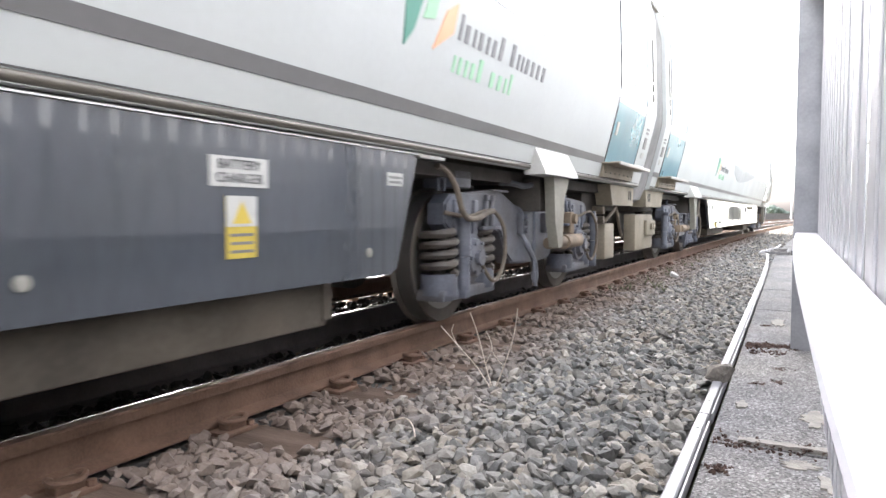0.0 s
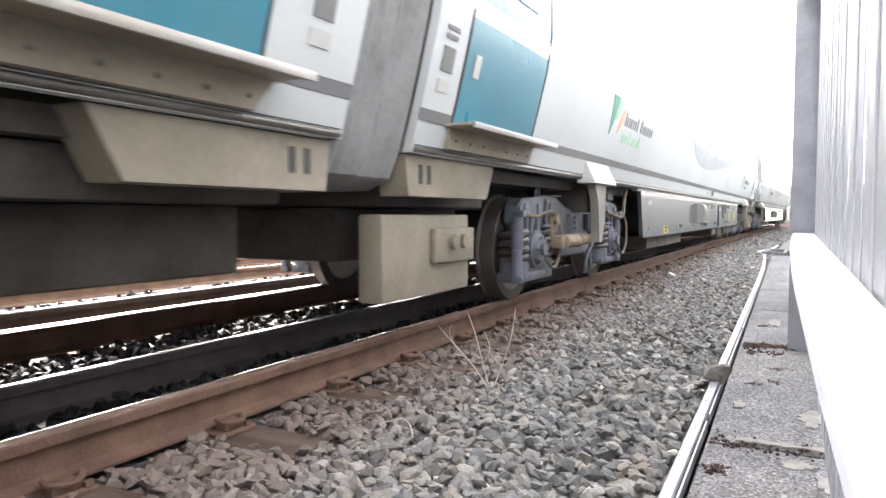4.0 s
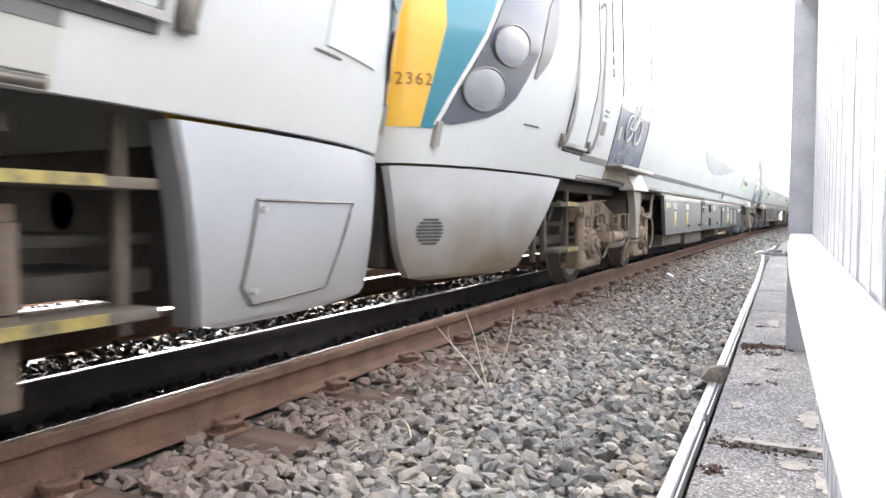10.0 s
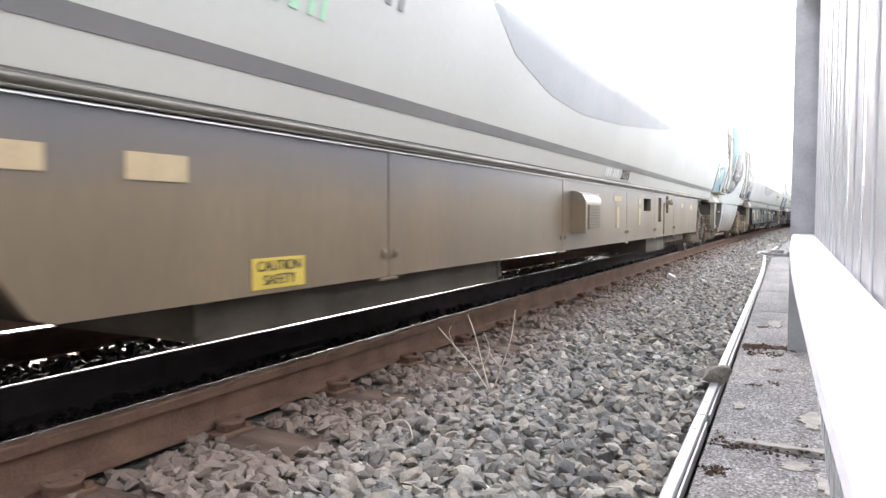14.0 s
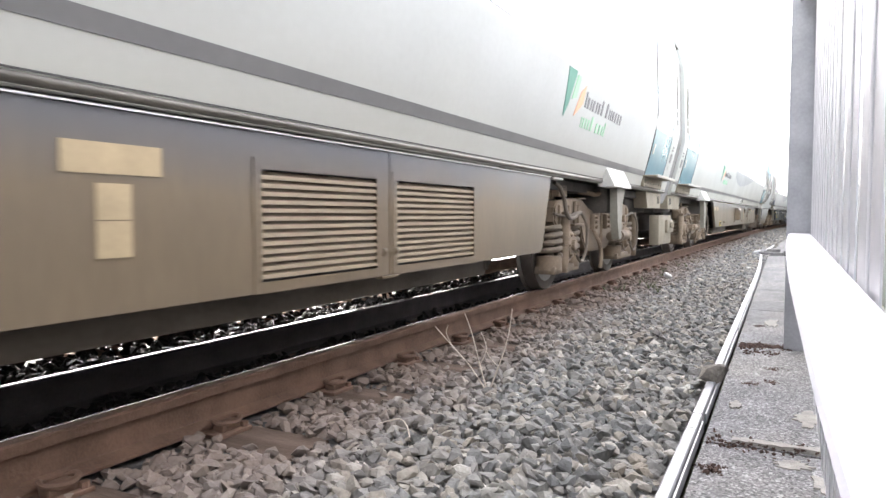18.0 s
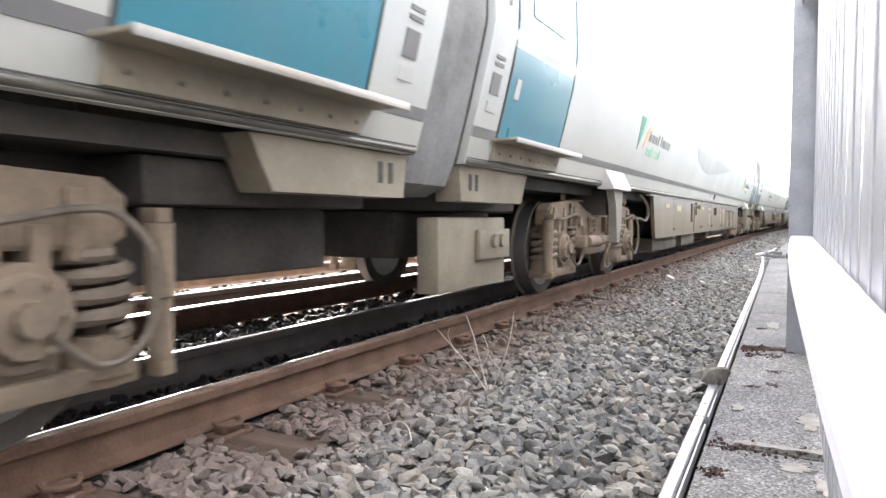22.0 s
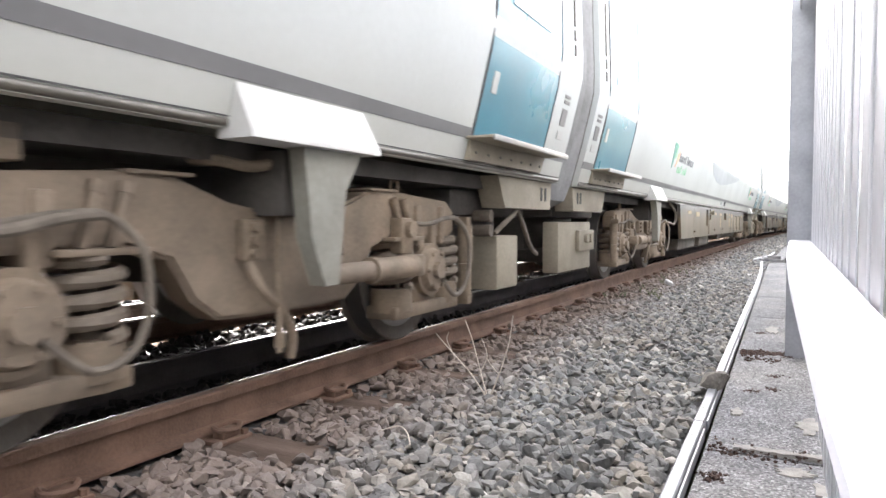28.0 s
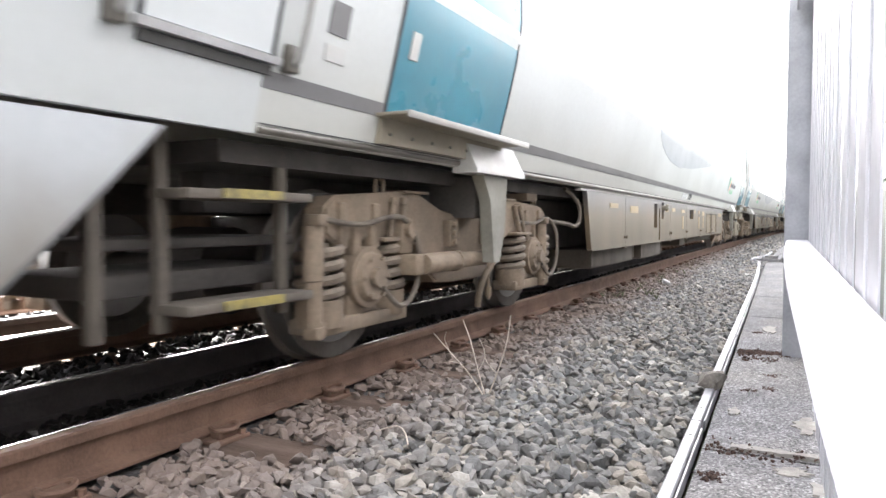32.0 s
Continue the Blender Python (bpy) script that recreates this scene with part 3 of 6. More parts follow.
def make_slab():
    y = -3.0
    cuts = [-3.0, -0.97, 0.86, 2.66, 4.80, 6.6, 8.4, 10.2, 12.0, 13.8, 15.6]
    strip = tagged(new("pavement"), "weathered concrete slab strip along the fence", "pavement", kind="structure")
    for a, b in zip(cuts, cuts[1:]):
        bm = bmesh.new()
        n = max(2, int((b - a) / 0.12))
        g = [[None] * 10 for _ in range(n + 1)]
        for i in range(n + 1):
            yy = a + 0.008 + (b - a - 0.016) * i / n
            left = -0.245 - 0.0118 * yy
            for j in range(10):
                x = left + (0.75 - left) * j / 9
                e = 0.010 if i in (0, n) or j in (0, 9) else 0
                g[i][j] = bm.verts.new((x, yy + 0.006 * noise.noise((x * 9, a, 1)) * (i in (0, n)), -0.150 - e + 0.006 * noise.noise((x * 6, yy * 6, 2))))
        for i in range(n):
            for j in range(9):
                bm.faces.new((g[i][j], g[i][j + 1], g[i + 1][j + 1], g[i + 1][j]))
        ex = bmesh.ops.extrude_face_region(bm, geom=bm.faces[:])
        bmesh.ops.translate(bm, verts=[q for q in ex["geom"] if isinstance(q, bmesh.types.BMVert)], vec=(0, 0, -0.25))
        part("slab", bm, M["concrete"], strip)
    # earth joint filling, grit and moss lying on the slabs
    spots = []
    for y0, x0, x1, k in ((2.665, -0.26, 0.3, 150), (4.72, -0.28, 0.02, 700), (4.5, -0.25, -0.05, 90)):
        for i in range(k):
            spots.append((rng.uniform(x0, x1), y0 + rng.gauss(0, 0.05), -0.150, rng.uniform(0.004, 0.012)))
    for cx, cy in ((-0.08, 3.72), (-0.16, 3.64), (-0.07, 4.05), (-0.2, 5.6), (-0.12, 5.9), (-0.22, 2.35)):
        for i in range(70):
            spots.append((cx + rng.gauss(0, 0.02), cy + rng.gauss(0, 0.022), -0.153, rng.uniform(0.004, 0.012)))
    stones("grit", "dark moss clumps and brown grit on the slabs", spots, M["moss"], 8)
    # cement smears and the pale pointing of a joint
    rr = random.Random(21)
    for cx, cy, rx, ry in ((0.075, 3.10, 0.06, 0.13), (0.02, 2.50, 0.06, 0.05), (0.12, 2.36, 0.05, 0.10), (-0.12, 5.75, 0.05, 0.2), (-0.2, 3.2, 0.03, 0.06)):
        bm = bmesh.new()
        ring = [bm.verts.new((cx + rx * q * math.cos(k * math.tau / 26), cy + ry * q * math.sin(k * math.tau / 26), -0.1445)) for k, q in enumerate([rr.uniform(0.55, 1.15) for _ in range(26)])]
        low = [bm.verts.new((v.co.x * 1.0 + 0.004 * math.cos(k), v.co.y + 0.004 * math.sin(k), -0.165)) for k, v in enumerate(ring)]
        bm.faces.new(ring)
        for k in range(26):
            bm.faces.new((ring[k], low[k], low[(k + 1) % 26], ring[(k + 1) % 26]))
        part("cement_smear", bm, M["cement"], strip)
    bm = bmesh.new()
    for k in range(14):
        x = -0.18 + 0.028 * k
        w0, w1 = rr.uniform(0.012, 0.028), rr.uniform(0.012, 0.028)
        vs = [bm.verts.new(q) for q in ((x, 2.70 - w0, -0.1445), (x + 0.028, 2.70 - w1, -0.1445), (x + 0.028, 2.70 + w1, -0.1445), (x, 2.70 + w0, -0.1445))]
        bm.faces.new(vs)
    ex = bmesh.ops.extrude_face_region(bm, geom=bm.faces[:])
    bmesh.ops.translate(bm, verts=[q for q in ex["geom"] if isinstance(q, bmesh.types.BMVert)], vec=(0, 0, -0.02))
    part("joint_pointing", bm, M["cement"], strip)
    # white metal trunking along the slab's edge
    tr = tagged(new("cable_trunking"), "white metal cable trunking along the slab edge", "trunking")
    segs = [(-1.5, 0.95), (0.96, 2.86), (2.87, 5.2), (5.21, 7.9), (7.91, 11.5), (11.51, 14.9)]
    for a, b in segs:
        bm = bmesh.new()

        def line(y):
            return -0.252 - 0.0118 * y - (0.0022 * (y - 9) ** 2 if y > 9 else 0)
        sec = [(-0.055, -0.06), (-0.014, -0.06), (-0.014, 0.0), (-0.019, 0.006), (-0.050, 0.006), (-0.055, 0.0)]
        sweep(bm, sec, a, b, 0.6, line, -0.120)
        s = part("trunking_length", bm, M["conduit"], tr)
        bm = bmesh.new()
        lip = [(-0.011, -0.05), (-0.005, -0.05), (-0.005, -0.008), (-0.011, -0.008)]
        sweep(bm, lip, a + 0.05, b - 0.05, 0.6, line, -0.120)
        part("lid_edge", bm, M["conduit"], s)
        for yy in (a + 0.2, b - 0.2):
            bm = bmesh.new()
            cyl(bm, (line(yy) - 0.035, yy, -0.115), (line(yy) - 0.035, yy, -0.110), 0.008, 8)
            part("screw_head", bm, M["alu"], s)
    bm = bmesh.new()
    tube(bm, [(-0.52, 14.9, -0.14), (-0.56, 15.2, -0.13), (-0.62, 15.5, -0.13), (-0.72, 15.9, -0.13), (-0.66, 16.6, -0.13), (-0.5, 17.6, -0.13), (-0.42, 20, -0.13)], 0.03, 6)
    part("bent_end", bm, M["conduit"], tr)
    pit = tagged(new("cable_pit"), "small open concrete cable pit with a dark inside", "cable pit")
    bm = bmesh.new()
    for b in ((-0.60, -0.15, 15.75, 15.85, -0.3, -0.10), (-0.60, -0.15, 17.3, 17.4, -0.3, -0.10), (-0.22, -0.15, 15.85, 17.3, -0.3, -0.10), (-0.60, -0.53, 15.85, 17.3, -0.3, -0.10)):
        box(bm, *b, bev=0.01)
    part("rim", bm, M["concrete"], pit)
    part("floor", bm_of((-0.53, -0.22, 15.85, 17.3, -0.3, -0.26)), M["dark"], pit)
    bm = bm_of((-0.7, 0.4, 17.6, 26, -0.33, -0.155), (-0.55, 0.3, 26.02, 60, -0.33, -0.16), bev=0.01)
    thing("path", bm, M["concrete"], "grey concrete walkway beyond the cable pit", "walkway", kind="structure")
    # loose stone lying on the trunking
    bm = bmesh.new()
    bmesh.ops.create_icosphere(bm, subdivisions=2, radius=1)
    rr = random.Random(11)
    cuts_ = [Vector((rr.gauss(0, 1), rr.gauss(0, 1), rr.gauss(0, 1))).normalized() for _ in range(11)]
    for v in bm.verts:
        for c in cuts_:
            v.co -= c * max(0.0, v.co.dot(c) - 0.62)
        v.co = Vector((v.co.x * 0.085, v.co.y * 0.07, v.co.z * 0.058))
    rock = thing("loose_stone", bm, M["buff"], "buff loose stone lying on the trunking", "stone")
    rock.matrix_basis = pose(-0.330, 3.48, -0.080, 12, -16, 30)
    for f in rock.data.polygons:
        f.use_smooth = False
    litter = bm_of((-0.05, 0.05, -0.04, 0.04, 0, 0.05), bev=0.012)
    lt = thing("litter", litter, M["label"], "crumpled scrap of white litter on the ballast", "litter")
    lt.matrix_basis = pose(-1.45, 9.3, -0.135, 20, 25, 30)


def make_weed():
    w = tagged(new("dry_weed"), "dry leafless weed standing in the ballast", "weed")
    w.matrix_basis = pose(-1.27, 2.95, -0.17)
    # stems as tips above the root
    for pts, r in (([(0, 0, 0), (-0.09, 0.0, 0.12), (-0.2, 0.02, 0.21), (-0.27, -0.02, 0.305)], 0.004), ([(0, 0, 0), (0.05, 0.01, 0.13), (0.095, 0.02, 0.28), (0.115, 0.02, 0.41)], 0.0043),
                   ([(0, 0, 0), (-0.05, 0.02, 0.13), (-0.095, 0.03, 0.27), (-0.14, 0.04, 0.37)], 0.0037), ([(-0.05, 0.02, 0.13), (-0.02, 0.03, 0.21), (-0.05, 0.03, 0.29)], 0.0026),
                   ([(0.05, 0.01, 0.13), (0.0, 0.0, 0.19), (-0.01, 0.0, 0.25)], 0.0026), ([(-0.09, 0, 0.12), (-0.13, 0.0, 0.16), (-0.19, 0.0, 0.17)], 0.0026),
                   ([(-0.2, 0.02, 0.21), (-0.23, 0.02, 0.27), (-0.22, 0.02, 0.31)], 0.0022)):
        bm = bmesh.new()
        tube(bm, pts, r, 5, taper=0.55)
        part("stem", bm, M["dry"], w)
    bm = bmesh.new()
    tube(bm, [(-1.42, 2.22, -0.135), (-1.34, 2.24, -0.11), (-1.28, 2.2, -0.115), (-1.22, 2.12, -0.13)], 0.003, 5)
    thing("twig", bm, M["dry"], "pale dry twig lying on the stones", "twig")
    rr = random.Random(3)
    for k in range(14):
        w2 = tagged(new("weed_tuft"), "small green weed growing between the stones", "weed")
        w2.matrix_basis = pose(rr.uniform(-1.9, -1.3) + 0.1, rr.uniform(7, 13), -0.16)
        bm = bmesh.new()
        for q in range(8):
            a, l = rr.random() * 6.28, rr.uniform(0.04, 0.1)
            tube(bm, [(0, 0, 0), (l * 0.3 * math.cos(a), l * 0.3 * math.sin(a), l * 0.6), (l * 0.8 * math.cos(a), l * 0.8 * math.sin(a), l)], 0.004, 4, taper=0.2)
        part("leaf_tuft", bm, M["grass"], w2)


def make_fence():
    f = tagged(new("palisade_fence"), "galvanised steel palisade fence with flat pales", "fence")
    TOP = 2.45
    RZ = 0.569
    # horizontal rail: an angle with its flat top towards the sky
    # its free edge bows outwards in front of the post
    bow = [(-2.4, 0.050), (-0.6, 0.034), (0.0, 0.025), (0.30, 0.020), (0.46, 0.015), (0.66, 0.0105), (0.86, 0.006), (1.09, 0.001), (1.30, -0.003), (1.54, -0.007), (2.0, -0.0125), (2.64, -0.018), (3.4, -0.020), (4.2, -0.0195), (4.56, -0.017), (4.62, -0.013), (4.655, -0.004)]
    bm = bmesh.new()
    g = [[bm.verts.new((x, y, z)) for x, z in ((e + 0.002, RZ - 0.010), (e, RZ - 0.003), (e + 0.003, RZ), (0.094, RZ), (0.094, RZ - 0.010))] for y, e in bow]
    for p, q in zip(g, g[1:]):
        for k in range(5):
            bm.faces.new((p[k], p[(k + 1) % 5], q[(k + 1) % 5], q[k]))
    bm.faces.new(g[0])
    bm.faces.new(g[-1][::-1])
    part("cross_rail", bm, M["galv_rail"], f)
    part("cross_rail", bm_of((0.062, 0.070, -2.4, 4.66, RZ - 0.06, RZ - 0.0102), bev=0.002), M["galv"], f)
    for y0, y1 in ((4.84, 7.6),):
        part("cross_rail", bm_of((0.016, 0.094, y0, y1, RZ - 0.01, RZ)), M["galv"], f)
    part("cross_rail", bm_of((0.016, 0.094, -2.4, 4.66, 2.0, 2.01), (0.016, 0.026, -2.4, 4.66, 1.95, 1.9998)), M["galv"], f)
    for y in (4.73, 7.7, -2.5):
        bm = bmesh.new()
        sec = [(-0.030, -0.05), (0.136, -0.05), (0.136, -0.04), (0.060, -0.037), (0.060, 0.037), (0.136, 0.04), (0.136, 0.05), (-0.030, 0.05), (-0.030, 0.04), (0.048, 0.037), (0.048, -0.037), (-0.030, -0.04)]
        lo = [bm.verts.new((a, y + b, -0.3)) for a, b in sec]
        hi = [bm.verts.new((a, y + b, TOP)) for a, b in sec]
        bm.faces.new(lo[::-1])
        bm.faces.new(hi)
        for i in range(12):
            bm.faces.new((lo[i], lo[(i + 1) % 12], hi[(i + 1) % 12], hi[i]))
        part("post", bm, M["galv_post"], f, "weathered galvanised I-section post")
    # broad flat pales behind the rail, each with a folded edge coloured as a highlight
    PITCH = 0.40
    z0, z1 = -0.1, TOP + 0.1
    bm = bmesh.new()
    box(bm, 0.1005, 0.1035, 0.0, 0.135, z0, z1)
    pale = mesh_of("pale", bm, M["galv"])
    bm = bmesh.new()
    sec = [(0.1035, 0.0), (0.0985, 0.0), (0.0962, 0.005), (0.0962, 0.010), (0.0985, 0.015), (0.1035, 0.015)]
    lo, hi = [[bm.verts.new((x, 0.1355 + y, z)) for x, y in sec] for z in (z0, z1)]
    for k in range(6):
        bm.faces.new((lo[k], lo[(k + 1) % 6], hi[(k + 1) % 6], hi[k]))
    bm.faces.new(lo[::-1])
    bm.faces.new(hi)
    fold = mesh_of("folded_edge", bm, M["galv_highlight"])
    for k in range(-9, 19):
        y = 1.153 - 0.1355 + PITCH * k
        for dy in (0.0, PITCH / 2):
            p = part("pale", pale, None, f)
            p.location = (0, y + dy, 0)
            if not dy:
                part("folded_edge", fold, None, p, "folded edge in a lighter highlight colour")


def make_distance():
    bm = bmesh.new()
    sweep(bm, [(-0.2, -0.4), (0.2, -0.4), (0.2, 0.75), (0.26, 0.76), (0.26, 0.86), (-0.26, 0.86), (-0.26, 0.76), (-0.2, 0.75)], -150, 0, 30, lambda y: -11.5)
    sweep(bm, [(-0.2, -0.4), (0.2, -0.4), (0.2, 0.75), (0.26, 0.76), (0.26, 0.86), (-0.26, 0.86), (-0.26, 0.76), (-0.2, 0.75)], 0, 150, 6, lambda y: -11.5 + bend(y))
    thing("wall_west", bm, M["wall"], "plain dark rendered boundary wall beyond the far track", "wall", kind="structure")
    # out of view; added so the skirts mirror a plain surface behind the pales
    bm = bm_of((1.0, 1.2, -60, 60, -0.42, 1.18), (0.97, 1.23, -60, 60, 1.1805, 1.24))
    thing("wall_east", bm, M["yard"], "unseen low grey wall behind the fence, added for skirt reflections", "wall", kind="structure")
    # out of view; added to darken what the far body sides mirror
    bm = bm_of((2.3, 2.55, 22, 200, -0.42, 3.4), (2.25, 2.60, 22, 200, 3.4005, 3.48))
    thing("wall_north_east", bm, M["wall_grey"], "unseen grey wall beyond the fence, added to darken reflections", "wall", kind="structure")
    # signal structure beside the line far ahead, mirrored in the train's windows
    s = tagged(new("signal_post"), "hazy grey railway signal post with ladder and backboard", "signal")
    s.matrix_basis = pose(4.6, 90, -0.4)
    part("mast", bm_of((-0.1, 0.1, -0.1, 0.1, 0, 9.1)), M["galv"], s)
    part("backboard", bm_of((-0.62, 0.55, -0.2, -0.1, 6.6, 8.7), bev=0.03), M["stripe"], s)
    part("signal_lamp", bm_of((-0.22, 0.22, -0.3, 0.1, 9.12, 9.95), bev=0.05), M["stripe"], s)
    bm = bmesh.new()
    for x in (-0.25, 0.25):
        box(bm, x - 0.03, x + 0.03, 0.3, 0.36, 0, 7)
    for k in range(22):
        box(bm, -0.22, 0.22, 0.31, 0.35, 0.3 + k * 0.3, 0.34 + k * 0.3)
    part("ladder", bm, M["galv"], s)
    part("platform", bm_of((-0.8, 0.8, -0.3, 0.7, 5.5, 5.6), (-0.8, -0.76, -0.3, 0.7, 5.6, 6.5), (0.76, 0.8, -0.3, 0.7, 5.6, 6.5)), M["galv"], s)
    t = tagged(new("telegraph_pole"), "distant grey pole with a lamp beside the line", "pole")
    t.matrix_basis = pose(-1.0, 110, -0.4)
    bm = bmesh.new()
    cyl(bm, (0, 0, 0), (0, 0, 11), 0.12, 8, 0.07)
    part("pole", bm, M["galv"], t)
    part("lamp_head", bm_of((-0.2, 0.2, -0.15, 0.15, 10.6, 11.1), bev=0.05), M["galv"], t)
    # far low trees at the end of the line
    r = np.random.RandomState(2)
    v0, f0 = ico()
    vs, fs = [], []
    n = 0
    for k in range(1400):
        a = r.rand()
        x = -160 + 330 * a
        y = 330 + 40 * r.rand()
        h = 5 + 3 * math.sin(a * 23) + 2 * math.sin(a * 61)
        z = r.rand() ** 0.7 * h
        v = v0 * (0.6 + 1.1 * r.rand()) * (1 + 0.5 * (r.rand(len(v0), 1) - 0.5)) + np.array([x, y, z])
        vs.append(v)
        fs.append(f0 + n)
        n += len(v0)
    me = bpy.data.meshes.new("far_trees")
    me.from_pydata(np.concatenate(vs).tolist(), [], np.concatenate(fs).tolist())
    me.materials.append(M["haze"])
    tagged(new("far_trees", me), "low hazy trees far beyond the line", "trees", kind="stuff")


# ---- the train ----
MID = 6.24          # from a car's middle to the front corner of its skirt
PIVOT = 8.33         # from a car's middle to its front bogie's centre
REAR = -8.08         # and to its rear bogie's centre
AXLE = 1.16
WHEEL_R = 0.41


def side_x(z):
    """Half-width of the body at a height."""
    pts = [(0.90, 1.215), (1.0, 1.235), (1.3, 1.318), (1.6, 1.392), (1.78, 1.432), (1.95, 1.436), (2.85, 1.405), (3.15, 1.33), (3.4, 1.16), (3.6, 0.85), (3.72, 0.45), (3.76, 0.0)]
    for (a, p), (b, q) in zip(pts, pts[1:]):
        if z <= b:
            return p + (q - p) * (z - a) / (b - a)
    return 0.0


def side_patch(name, parent, material, y0, y1, z0, z1, proud=0.004, label="", n=1, slant=0.0, side=1, edge=None):
    """A thin skin that follows the body side. edge(y) gives a lower edge of its own."""
    bm = bmesh.new()
    cols = []
    k = 8
    for i in range(n + 1):
        y = y0 + (y1 - y0) * i / n
        lo = edge(y) if edge else z0
        col = []
        for j in range(k + 1):
            z = lo + (z1 - lo) * j / k
            col.append(bm.verts.new((side * (side_x(z) + proud), y + slant * (z - lo), z)))
        cols.append(col)
    for a, b in zip(cols, cols[1:]):
        for j in range(k):
            f = bm.faces.new((a[j], b[j], b[j + 1], a[j + 1]))
            f.smooth = True
    ex = bmesh.ops.extrude_face_region(bm, geom=bm.faces[:])
    bmesh.ops.translate(bm, verts=[q for q in ex["geom"] if isinstance(q, bmesh.types.BMVert)], vec=(-side * (proud + 0.004), 0, 0))
    return part(name, bm, material, parent, label)


def shell(bm, y0, y1, zs, taper=None, cuts=1):
    """Body shell lofted along y; taper(y, z) scales the half-width."""
    rings = []
    for i in range(cuts + 1):
        y = y0 + (y1 - y0) * i / cuts
        ring = []
        for s in (1, -1):
            for z in (zs if s == 1 else zs[::-1]):
                w = side_x(z) * (taper(y, z) if taper else 1)
                ring.append(bm.verts.new((s * w, y, z)))
        rings.append(ring)
    k = len(rings[0])
    for a, b in zip(rings, rings[1:]):
        for i in range(k - 1):
            f = bm.faces.new((a[i], a[i + 1], b[i + 1], b[i]))
            f.smooth = True
    return rings


CACHE = {}


def shared(key, make, material):
    """A mesh made once and shared by alike parts."""
    if key not in CACHE:
        CACHE[key] = mesh_of(key.split("/")[0], make(), material)
    return CACHE[key]


def spring_mesh():
    bm = bmesh.new()
    pts = []
    for k in range(0, 4 * 14 + 1):
        a = k * math.tau / 14
        pts.append((0.098 * math.cos(a), 0.098 * math.sin(a), 0.325 + 0.25 * k / 56))
    tube(bm, pts, 0.0255, 7, soft=False)
    cyl(bm, (0, 0, 0.24), (0, 0, 0.58), 0.045, 10)
    return bm


